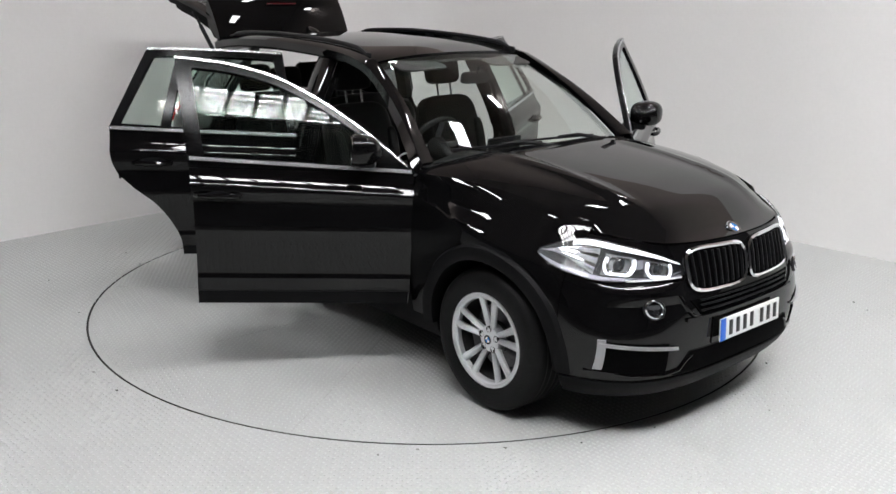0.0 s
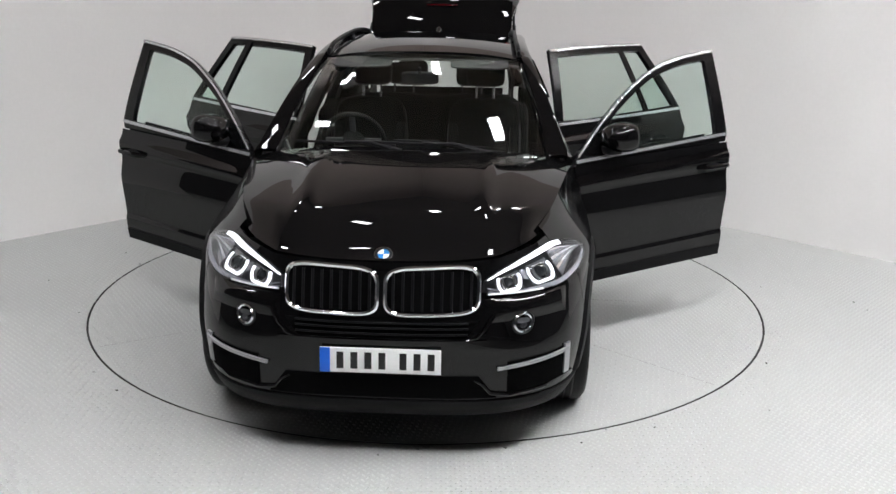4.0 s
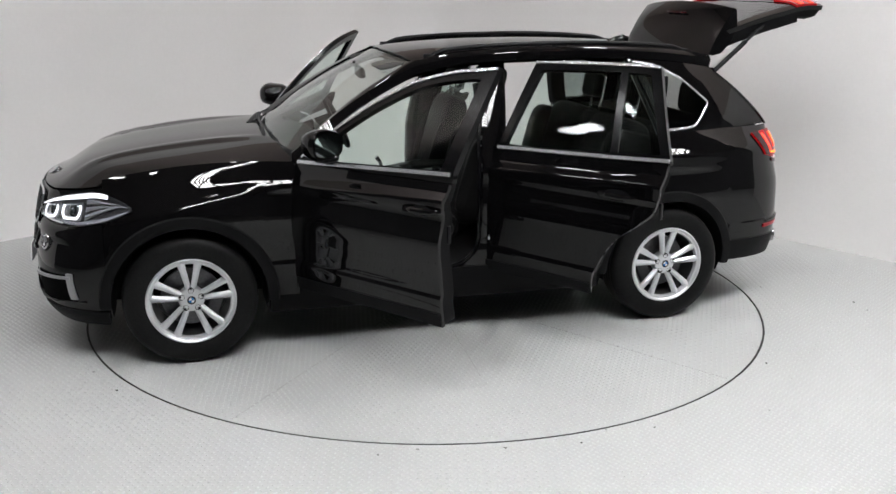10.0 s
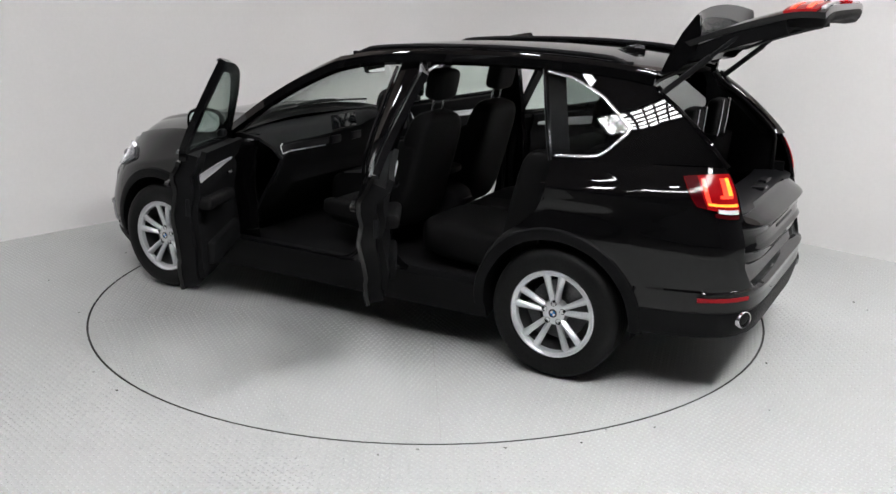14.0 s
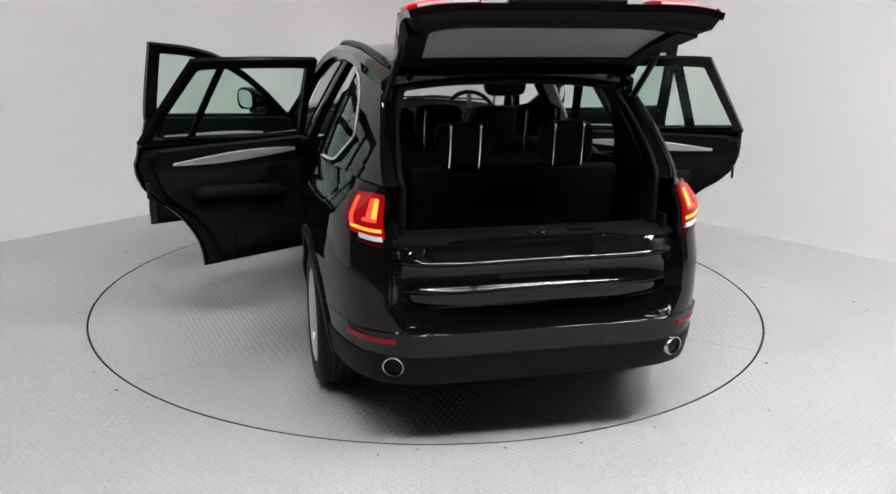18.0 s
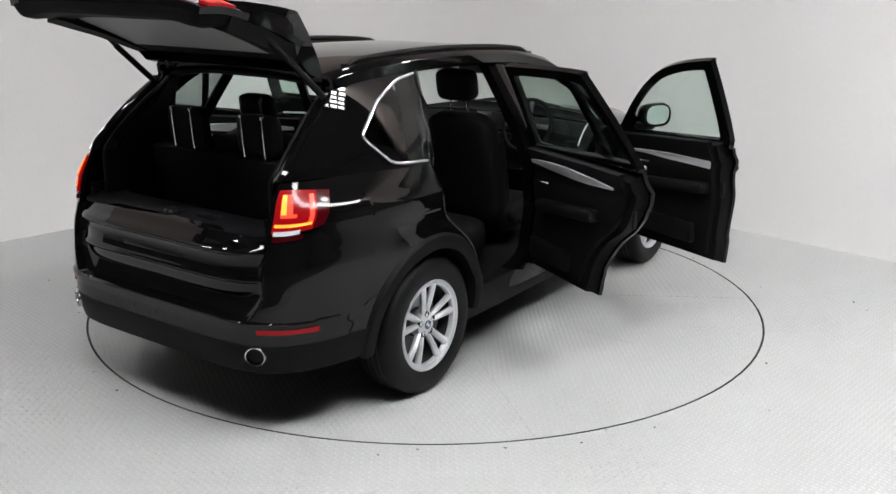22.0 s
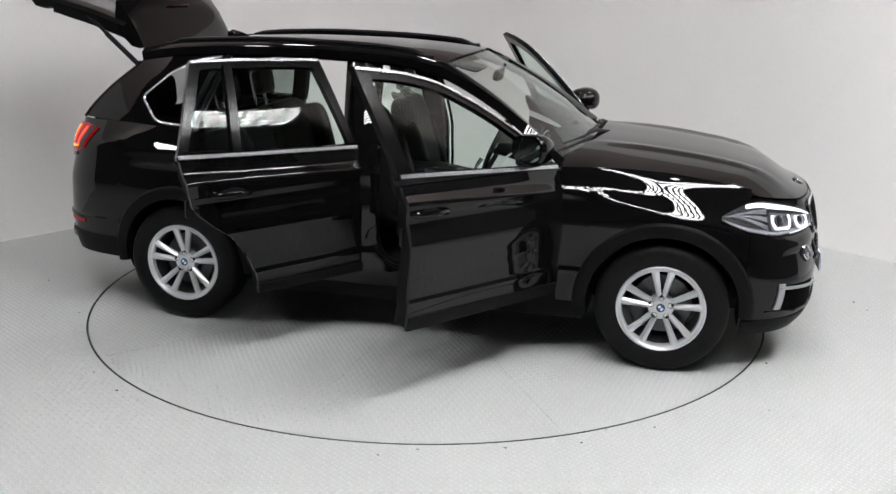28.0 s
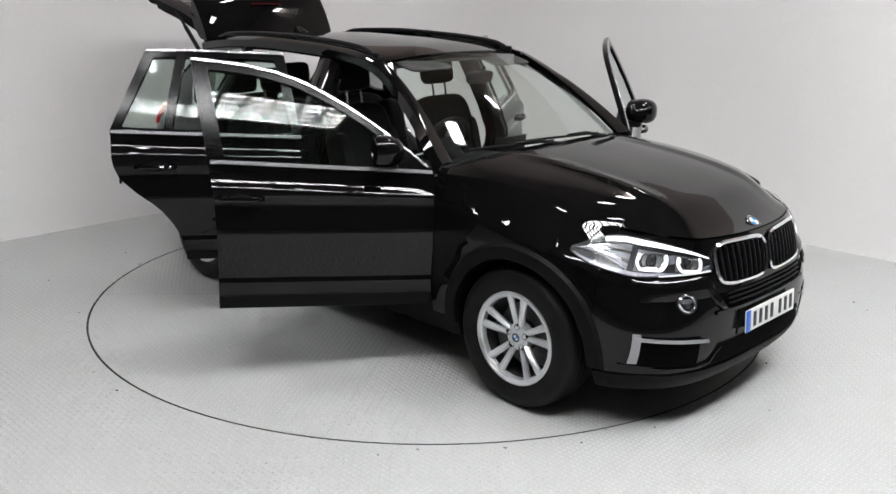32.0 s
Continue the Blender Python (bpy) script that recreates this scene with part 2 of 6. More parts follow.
# floor with a round pit edge for the turntable
bm = bmesh.new()
n = 128
ring_a = [(RADIUS + 0.0066) * Vector((math.cos(2 * math.pi * k / n), math.sin(2 * math.pi * k / n), 0)) for k in range(n)]
ring_b = []
for k in range(n):
    t = 2 * math.pi * k / n
    c, s = math.cos(t), math.sin(t)
    f = min(9.0 / max(abs(c), 1e-6), (6.5 if s > 0 else 14.0) / max(abs(s), 1e-6))
    ring_b.append(Vector((c * f, s * f, 0)))
mid = [a.lerp(b, 0.25) for a, b in zip(ring_a, ring_b)]
low = [p + Vector((0, 0, -0.05)) for p in ring_a]
shell(bm, [low, ring_a, mid, ring_b], 0.0, closed=True)
FLOOR = tagged(new("floor", bm_mesh(bm, "floor", FLOORMAT, False)), "light grey painted steel tread plate floor, scuffed", "floor", kind="structure")
# dark ring lining the gap, with the gap's shade put into its colour
bm = bmesh.new()
lathe(bm, [(RADIUS - 0.0062, -0.0012), (RADIUS - 0.0058, -0.03), (RADIUS + 0.0058, -0.03), (RADIUS + 0.0062, -0.0012)], 160, "z")
part("pit_edge", bm, SEAM, FLOOR, "dark ring lining the gap round the turntable")


def lozenges(name, spots, parent, label):
    """Raised lozenges of a tread plate; spots are rows of x, y, direction."""
    a = np.asarray(spots)
    shape = np.array([(-0.013, 0, 0), (0, -0.005, 0), (0.013, 0, 0), (0, 0.005, 0), (-0.006, 0, 0.0050), (0.006, 0, 0.0050)])
    c, s = np.cos(a[:, 2])[:, None], np.sin(a[:, 2])[:, None]
    xs = a[:, 0][:, None] + shape[:, 0] * c - shape[:, 1] * s
    ys = a[:, 1][:, None] + shape[:, 0] * s + shape[:, 1] * c
    zs = np.broadcast_to(shape[:, 2], xs.shape)
    verts = np.stack((xs, ys, zs), -1).reshape(-1, 3)
    tri = np.array([(0, 1, 4), (1, 5, 4), (1, 2, 5), (2, 3, 5), (3, 4, 5), (3, 0, 4)])
    faces = (tri[None] + (np.arange(len(a)) * 6)[:, None, None]).reshape(-1, 3)
    me = bpy.data.meshes.new(name)
    me.from_pydata(verts.tolist(), [], faces.tolist())
    me.materials.append(TREAD)
    me.shade_smooth()
    ob = new(name, me)
    ob.parent = parent
    return tagged(ob, label, kind="stuff")


def tread_grid(x0, x1, y0, y1, turn, pitch=0.030):
    """Cells of a tread plate, the lozenges crossing from cell to cell, turned by an angle."""
    ca, sa = math.cos(turn), math.sin(turn)
    half = max(abs(x0), abs(x1), abs(y0), abs(y1)) * 1.45
    k = np.arange(-int(half / pitch), int(half / pitch) + 1)
    i, j = np.meshgrid(k, k)
    u, v = i * pitch, j * pitch
    x, y = u * ca - v * sa, u * sa + v * ca
    way = np.where((i + j) % 2 == 0, turn, turn + math.pi / 2)
    keep = (x > x0) & (x < x1) & (y > y0) & (y < y1)
    return np.stack((x[keep], y[keep], way[keep]), -1)


g = tread_grid(-4.6, 4.9, -4.6, 4.7, radians(45))
away_l = (g[:, 0] - CORNER.x) * N_LEFT.x + (g[:, 1] - CORNER.y) * N_LEFT.y
away_r = (g[:, 0] - CORNER.x) * N_RIGHT.x + (g[:, 1] - CORNER.y) * N_RIGHT.y
g = g[(np.hypot(g[:, 0], g[:, 1]) > RADIUS + 0.025) & (away_l > 0.05) & (away_r > 0.2)]
lozenges("tread_relief", g, FLOOR, "raised lozenges of the floor plate")
for (xa, ya), (xb, yb) in (((1.62, -3.93), (4.9, -0.62)),):
    bm = bmesh.new()
    d = Vector((xb - xa, yb - ya, 0))
    m = Matrix.Rotation(math.atan2(d.y, d.x), 4, "Z")
    box(bm, ((xa + xb) / 2, (ya + yb) / 2, 0.0012), (d.length, 0.005, 0.0016), 0, m)
    part("plate_seam", bm, FAINTSEAM, FLOOR, "thin seam between floor plates", False)
rng = random.Random(4)
bm = bmesh.new()
for k in range(34):
    a = rng.uniform(0, 2 * math.pi)
    r = RADIUS + (rng.uniform(0.02, 0.12) if k < 20 else rng.uniform(0.1, 1.6))
    x, y = r * math.cos(a), r * math.sin(a)
    if y > 1.4:
        continue
    box(bm, (x, y, 0.002), (rng.uniform(0.006, 0.016), rng.uniform(0.004, 0.010), 0.003), 0, Matrix.Rotation(rng.uniform(0, 3), 4, "Z"))
tagged(part("grit", bm, CHIP, FLOOR, "dark specks of grit", False), kind="stuff")

# dark concrete of the shed, beyond the steel plates
bm = bmesh.new()
box(bm, (0, -9.55, 0.002), (17.9, 8.9, 0.006))
tagged(new("shed_floor", bm_mesh(bm, "shed_floor", CONCRETE, False)), "dark worn concrete floor of the shed", "floor", kind="structure")

# the shed round the studio
bm = bmesh.new()
box(bm, (0, -3.75, 6.1), (18.2, 20.7, 0.2))
tagged(new("ceiling", bm_mesh(bm, "ceiling", CEILPAINT, False)), "dark brown steel deck roof of the shed", "ceiling", kind="structure")
for name, c, s in (("wall_north", (0, 6.6, 3.0), (18.2, 0.2, 6.0)), ("wall_south", (0, -14.1, 3.0), (18.2, 0.2, 6.0)),
                   ("wall_east", (9.1, -3.75, 3.0), (0.2, 20.9, 6.0)), ("wall_west", (-9.1, -3.75, 3.0), (0.2, 20.9, 6.0))):
    bm = bmesh.new()
    box(bm, c, s)
    tagged(new(name, bm_mesh(bm, name, SHEDWALL, False)), "grey sheet-clad wall of the shed", "wall", kind="structure")


def roof_lattice(x, y, turn, length, width, nx, ny, bar):
    """A glazed roof light from (x, y) along a direction: frosted panes in a lattice of dark bars."""
    root = tagged(new("roof_light"), "frosted roof light with panes in a dark lattice of bars", "roof light", "roof lights")
    root.matrix_basis = pose(x, y, 5.965, 0, 0, turn)
    dx, dy = length / nx, width / ny
    pane = bmesh.new()
    box(pane, (0, 0, 0), (dx - bar, dy - bar, 0.02))
    pane = bm_mesh(pane, "pane", PANE, False)
    for i in range(nx):
        for j in range(ny):
            ob = new("pane", pane)
            ob.parent = root
            ob.location = (dx * (i + 0.5), -width / 2 + dy * (j + 0.5), 0)
    for i in range(nx + 1):
        bm = bmesh.new()
        box(bm, (dx * i, 0, 0), (bar, width + bar, 0.08), 0.008)
        part("glazing_bar", bm, BEAM, root)
    for j in range(ny + 1):
        bm = bmesh.new()
        box(bm, (length / 2, -width / 2 + dy * j, 0.004), (length, bar - 0.01, 0.07), 0.008)
        part("cross_bar", bm, BEAM, root)
    return root


roof_lattice(-2.05, -5.06, 0.0, 3.73, 0.72, 12, 5, 0.056)
roof_lattice(1.86, -4.90, 44.5, 5.4, 0.72, 17, 5, 0.056)


def panel_lamp(x, y, w, d, turn=0):
    """A ceiling lamp: pressed steel tray with a lit diffuser, hung on two rods."""
    root = tagged(new("panel_lamp"), "hanging ceiling lamp with a lit white diffuser", "lamp", "ceiling lamps")
    bm = bmesh.new()
    box(bm, (0, 0, 0.03), (w + 0.06, d + 0.06, 0.06), 0.01)
    part("tray", bm, BEAM, root)
    bm = bmesh.new()
    box(bm, (0, 0, -0.008), (w, d, 0.02), 0.004)
    part("diffuser", bm, TUBE, root, "lit white diffuser")
    for k in (1, -1):
        bm = bmesh.new()
        tube(bm, [(0, k * d * 0.3, 0.05), (0, k * d * 0.3, 0.62)], 0.008, 6)
        part("rod", bm, BEAM, root)
    root.matrix_basis = pose(x, y, 5.4, 0, 0, turn)
    return root


for x, y, w, d, turn in ((1.60, -0.15, 0.30, 0.62, 25), (-1.9, 2.1, 0.16, 0.5, -40), (2.4, 2.0, 0.16, 0.5, 45), (-3.6, -1.6, 0.2, 0.6, 0), (-1.5, -3.2, 0.16, 0.42, 20), (0.5, -3.6, 0.16, 0.42, 80), (2.6, -2.6, 0.18, 0.5, -30), (-2.7, 0.5, 0.16, 0.45, 60), (0.1, 1.9, 0.16, 0.45, 10), (-1.0, -0.9, 0.14, 0.36, 50), (-5.2, -1.4, 0.28, 0.9, 80)):
    panel_lamp(x, y, w, d, turn)

# ---- the turntable ----
bm = bmesh.new()
lathe(bm, [(0.005, 0.0), (0.8, 0.0), (1.6, 0.0), (RADIUS - 0.0075, 0.0), (RADIUS - 0.0066, -0.001), (RADIUS - 0.0066, -0.045), (0.005, -0.045)], 128, "z")
TURNTABLE = thing("turntable", bm, FLOORMAT, "round grey steel tread plate turntable set flush in the floor", "turntable", smooth=False)
SEAM_ANGLES = (49, 123, 229, 303)
spots = []
for k, turn in enumerate((12, 58, 35, 80)):
    g = tread_grid(-2.3, 2.3, -2.3, 2.3, radians(turn))
    a = np.degrees(np.arctan2(g[:, 1], g[:, 0])) % 360
    lo, hi = SEAM_ANGLES[k], SEAM_ANGLES[(k + 1) % 4]
    inside = (a > lo) & (a < hi) if lo < hi else (a > lo) | (a < hi)
    spots.append(g[inside & (np.hypot(g[:, 0], g[:, 1]) < RADIUS - 0.03)])
lozenges("tread_relief", np.concatenate(spots), TURNTABLE, "raised lozenges of the turntable plates")
for a, r0, r1 in ((49, 0.1, 2.21), (123, 0.0, 2.21), (229, 0.1, 2.21), (303, 0.0, 2.21), (86, 0.5, 1.5), (268, 0.9, 1.6)):
    bm = bmesh.new()
    m = Matrix.Rotation(radians(a), 4, "Z")
    box(bm, m @ Vector(((r0 + r1) / 2, 0, 0.0008)), (r1 - r0, 0.0024, 0.0012), 0, m)
    part("plate_seam", bm, FAINTSEAM, TURNTABLE, "thin seam between plates", False)

# ---- the car: x forward, y to its left, z up; origin on the ground, midway between the axles ----
CAR = tagged(new("suv"), "gloss black five-door SUV, all doors and tailgate open, on the turntable", "car")
AXLE, WHEEL_R, ARCH_R = 1.4665, 0.368, 0.432

belt = lambda x: 1.12 + 0.035 * (0.85 - x)                                                      # foot of the side windows
fender_top = ease([(0.85, 1.12), (1.1, 1.122), (1.4, 1.106), (1.7, 1.062), (1.95, 1.003), (2.15, 0.947), (2.3, 0.915)])
top_y = ease([(-2.4, 0.60), (-2.2, 0.71), (-2.0, 0.775), (-1.776, 0.825), (-1.4, 0.882), (-1.0, 0.90), (0.85, 0.90), (1.1, 0.858), (1.4, 0.806), (1.7, 0.740), (1.95, 0.65), (2.1, 0.55), (2.25, 0.40)])
base_y = ease([(0.2, 0.865), (0.3, 0.908), (0.42, 0.935), (0.55, 0.949), (0.70, 0.962), (0.80, 0.966), (0.92, 0.957), (1.02, 0.950), (1.3, 0.945)])
nose_x = ease([(0.2, 2.22), (0.3, 2.295), (0.37, 2.314), (0.45, 2.321), (0.6, 2.322), (0.75, 2.305), (0.9, 2.27), (0.97, 2.235), (1.1, 2.2)])
nose_n = ease([(0.2, 3.3), (0.5, 3.25), (0.65, 2.85), (0.85, 2.35), (1.1, 2.2)])
tail_x = ease([(0.2, -2.36), (0.35, -2.435), (0.5, -2.462), (0.62, -2.458), (0.74, -2.445), (0.85, -2.432), (0.95, -2.402), (1.1, -2.358), (1.3, -2.238), (1.575, -2.03), (1.66, -1.96)])
TAIL_N = 6.5


def tuck(x):
    """The flanks draw in towards the tail."""
    return 1 - 0.115 * min(max((-1.35 - x) / 1.05, 0), 1) ** 2

door_top = ease([(0.88, 1.13), (0.6, 1.338), (0.35, 1.487), (0.1, 1.590), (-0.15, 1.635), (-0.5, 1.657), (-1.0, 1.667), (-1.4, 1.655), (-1.7, 1.628), (-2.0, 1.575)])
roof_z = ease([(0.2, 1.672), (-0.1, 1.708), (-0.5, 1.730), (-0.9, 1.735), (-1.3, 1.725), (-1.7, 1.695), (-2.0, 1.65)])


swage = ease([(0.44, 0.0), (0.50, 0.005), (0.545, 0.0035), (0.575, -0.013), (0.64, -0.013), (0.72, -0.007), (0.78, 0.0), (0.81, 0.001), (0.84, 0.0), (0.88, -0.007), (0.92, -0.014), (0.945, -0.016), (0.965, -0.013), (0.99, 0.0035), (1.0, 0.007), (1.2, 0.011)])


def door_relief(x, z):
    """Hollow under the swage line and crease over the sill, on the doors only."""
    w = min(max((1.25 - x) / 0.3, 0), 1) * min(max((x + 1.9) / 0.5, 0), 1)
    return 0.62 * swage(z) * w * w * (3 - 2 * w)


def body_top(x):
    return fender_top(x) if x > 0.85 else belt(x)


def shoulder(x, z, y):
    """Draw the flank in towards the top edge."""
    zt = body_top(x)
    f = min(max((x - 0.8) / 0.7, 0), 1)
    b = min(max((-1.3 - x) / 0.6, 0), 1)
    run = 0.120 + 0.10 * f + 0.03 * b
    t = min(max((z - (zt - run)) / run, 0), 1)
    e = max(t - 0.05 * (1 - math.exp(-t / 0.05)), 0) / 0.95
    fold = 1.75 * t - 0.57 * t * t if t < 0.4 else 0.6088 + 0.652 * (t - 0.4)
    k = (1 - f) * ((1 - b) * fold + b * t ** 1.29) + f * (0.90 * e + 0.10 * e ** 10)
    return y * (1 - k) + min(y, top_y(x)) * k


def flank(x, z):
    y = base_y(z) + door_relief(x, z)
    if x > 1.4:
        q = min((x - 1.4) / (nose_x(z) - 1.4), 1)
        y *= (1 - q ** nose_n(z)) ** (1 / nose_n(z))
    elif x < -1.35:
        q = min((-1.35 - x) / (-1.35 - tail_x(z)), 1)
        y *= (1 - q ** TAIL_N) ** (1 / TAIL_N) * tuck(x)
    return shoulder(x, z, y)


def nose(t, z):
    """The front round from the middle (t = 0) to the flank (t = 90)."""
    a, n = radians(t), nose_n(z)
    x = 1.4 + (nose_x(z) - 1.4) * max(math.cos(a), 0) ** (2 / n)
    y = base_y(z) * max(math.sin(a), 0) ** (2 / n)
    return Vector((x, shoulder(x, z, y), z))


def tail(t, z):
    a = radians(t)
    x = -1.35 + (tail_x(z) + 1.35) * max(math.cos(a), 0) ** (2 / TAIL_N)
    y = base_y(z) * max(math.sin(a), 0) ** (2 / TAIL_N) * tuck(x)
    return Vector((x, shoulder(x, z, y), z))


def upper(x, z):
    """The leaning side of the cabin above the belt."""
    k = max(z - belt(x), 0) / 0.45
    return top_y(x) - 0.233 * k ** 1.12


def side_y(x, z):
    return flank(x, z) if z <= body_top(x) else upper(x, z)


def sided(p, s):
    return Vector((p[0], s * p[1], p[2]))


def columns(s, xs, lo, hi, nz, surf, out=0.0, thick=0.02):
    """A panel between two edge lines of the side view, bent onto the body."""
    rows = []
    for x in xs:
        a, b = lo(x), hi(x)
        rows.append([Vector((x, s * (surf(x, z) + out), z)) for z in spaced(a, b, nz)])
    bm = bmesh.new()
    return shell(bm, rows, thick, orient=True)


def line(pts):
    """Straight runs through (place, value) pairs, in rising order of place."""
    return lambda x: float(np.interp(x, [p[0] for p in pts], [p[1] for p in pts]))


def levels(s, zs, left, right, nx, surf, out=0.0, thick=0.02):
    rows = []
    for z in zs:
        rows.append([Vector((x, s * (surf(x, z) + out), z)) for x in spaced(left(z), right(z), nx)])
    return shell(bmesh.new(), rows, thick, orient=True)


def arch_z(x, cx, r):
    d = r * r - (x - cx) ** 2
    return WHEEL_R + math.sqrt(d) if d > 0 else 0.0


def resample(poly, n):
    """Points at even angles round a polygon's middle, on its smoothed outline."""
    c = sum((Vector(p) for p in poly), Vector((0, 0))) / len(poly)
    out = []
    for k in range(n):
        d = Vector((math.cos(2 * math.pi * k / n), math.sin(2 * math.pi * k / n)))
        best = None
        for p, q in zip(poly, poly[1:] + poly[:1]):
            p, q = Vector(p) - c, Vector(q) - c
            e = q - p
            den = d.x * e.y - d.y * e.x
            if abs(den) < 1e-9:
                continue
            t = (p.x * e.y - p.y * e.x) / den
            w = (p.x * d.y - p.y * d.x) / den
            if t > 0 and -1e-6 <= w <= 1 + 1e-6 and (best is None or t > best):
                best = t
        out.append(best)
    return c, out


def rounded(poly, r=0.03, n=4):
    """Round the corners of a polygon."""
    out = []
    m = len(poly)
    for i in range(m):
        a, b, c = Vector(poly[i - 1]), Vector(poly[i]), Vector(poly[(i + 1) % m])
        u, v = (a - b), (c - b)
        k = min(r, u.length * 0.45, v.length * 0.45)
        p, q = b + u.normalized() * k, b + v.normalized() * k
        for s in spaced(0, 1, n):
            out.append(tuple(p * (1 - s) ** 2 + b * 2 * s * (1 - s) + q * s * s))
    return out


def inset(poly, d):
    """Shrink a star-shaped polygon by about d towards its inside."""
    m = len(poly)
    area = sum(poly[i - 1][0] * poly[i][1] - poly[i][0] * poly[i - 1][1] for i in range(m))
    sg = 1 if area > 0 else -1
    out = []
    for i in range(m):
        a, b, c = Vector(poly[i - 1]), Vector(poly[i]), Vector(poly[(i + 1) % m])
        e, f = (b - a), (c - b)
        e = e.normalized() if e.length > 1e-9 else f.normalized()
        f = f.normalized() if f.length > 1e-9 else e
        n1, n2 = Vector((-e.y, e.x)) * sg, Vector((-f.y, f.x)) * sg
        nn = n1 + n2
        nn = nn / max(nn.length_squared / 2, 0.5)
        out.append(tuple(b + nn * d))
    return out


def ring(s, outer, inner, surf, out=0.0, thick=0.02, bands=3, n=72):
    """A frame between two outlines of the side view, bent onto the body."""
    if len(outer) == len(inner):
        pairs = list(zip(outer, inner))
    else:
        c, _ = resample(inner, 8)
        sh = lambda poly: [(p[0] - c.x, p[1] - c.y) for p in poly]
        ways = {round(2 * math.pi * k / n, 4) for k in range(n)}
        ways |= {round(math.atan2(q[1], q[0]) % (2 * math.pi), 4) for q in sh(outer) + sh(inner)}

        def rad(poly):
            res = []
            poly = sh(poly)
            for way in sorted(ways):
                d = Vector((math.cos(way), math.sin(way)))
                best = 0.0
                for p, q in zip(poly, poly[1:] + poly[:1]):
                    e = Vector(q) - Vector(p)
                    den = d.x * e.y - d.y * e.x
                    if abs(den) < 1e-9:
                        continue
                    t = (p[0] * e.y - p[1] * e.x) / den
                    w = (p[0] * d.y - p[1] * d.x) / den
                    if t > 0 and -1e-3 <= w <= 1 + 1e-3:
                        best = max(best, t)
                res.append((c.x + d.x * best, c.y + d.y * best))
            return res
        pairs = list(zip(rad(outer), rad(inner)))
    rows = []
    for b in spaced(0, 1, bands):
        row = []
        for o, i in pairs:
            x, z = o[0] + (i[0] - o[0]) * b, o[1] + (i[1] - o[1]) * b
            row.append(Vector((x, s * (surf(x, z) + out), z)))
        rows.append(row)
    return shell(bmesh.new(), rows, thick, closed=True, orient=True)


def cover(fn, us, vs, lift=0.0, thick=0.02):
    """A panel over fn(u, v), lifted off along its normals."""
    rows = outward([[Vector(fn(u, v)) for v in vs] for u in us])
    if lift:
        nu, nv = len(rows), len(rows[0])
        moved = []
        for i in range(nu):
            r = []
            for j in range(nv):
                a = rows[min(i + 1, nu - 1)][j] - rows[max(i - 1, 0)][j]
                b = rows[i][min(j + 1, nv - 1)] - rows[i][max(j - 1, 0)]
                r.append(rows[i][j] + a.cross(b).normalized() * lift)
            moved.append(r)
        rows = moved
    return shell(bmesh.new(), rows, thick)


def nose_end(z, x=1.90):
    return math.degrees(math.acos(min(((x - 1.4) / (nose_x(z) - 1.4)), 1) ** (nose_n(z) / 2)))


def tail_end(z, x=-1.90):
    return math.degrees(math.acos(min(((-1.35 - x) / (-1.35 - tail_x(z))), 1) ** (TAIL_N / 2)))


def nose_at(y, z):
    """The front surface at a sideways place y."""
    q = min(abs(y) / base_y(z), 1)
    n = nose_n(z)
    x = 1.4 + (nose_x(z) - 1.4) * (1 - q ** n) ** (1 / n)
    return Vector((x, y, z))


def tail_at(y, z):
    q = min(abs(y) / (base_y(z) * 0.885), 1)
    return Vector((-1.35 + (tail_x(z) + 1.35) * (1 - q ** TAIL_N) ** (1 / TAIL_N), y, z))


def signed(fn, u, z):
    p = fn(abs(u), z)
    return Vector((p.x, math.copysign(p.y, u), p.z))


# hood
hood_c = ease([(2.26, 0.94), (2.2, 0.985), (2.1, 1.035), (2.0, 1.075), (1.7, 1.142), (1.3, 1.188), (1.0, 1.208), (0.8, 1.21)])
lip_z = lambda u: 0.938 + 0.044 * abs(u) ** 3


def hood_point(u, v):
    f = signed(nose, u * nose_end(lip_z(u)), lip_z(u))
    xs = 1.9 + (0.88 - 1.9) * v
    fy = f.y / max(nose(nose_end(lip_z(1)), lip_z(1)).y, 1e-6)
    w = fy + (u - fy) * min(v * 2.5, 1)
    x = f.x + ((1.0 - 0.13 * u * u) - f.x) * v
    y = w * top_y(xs)
    z = hood_c(x) + (fender_top(xs) - hood_c(xs)) * abs(w) ** 3.0
    z += 0.015 * math.exp(-((abs(w) - 0.60 + 0.1 * v) / 0.045) ** 2) * min(v * 4, 1) * min((1 - v) * 4, 1)
    k = 1 - (1 - min(v / 0.22, 1)) ** 2
    return Vector((x, y, f.z + (z - f.z) * k))


HOOD = part("hood", cover(hood_point, spaced(-1, 1, 48), spaced(0, 1, 30), 0, 0.015), PAINT, CAR, "gloss black bonnet with two raised creases")

# front bumper and grille panel
def front_point(u, v):
    zt = lip_z(u) - 0.006
    zb = 0.235 + 0.03 * abs(u) ** 2
    z = zb + (zt - zb) * v
    return signed(nose, u * nose_end(z), z)


part("front_bumper", cover(front_point, spaced(-1, 1, 64), spaced(0, 1, 26), 0, 0.02), PAINT, CAR, "gloss black front bumper with chrome trimmed intakes")

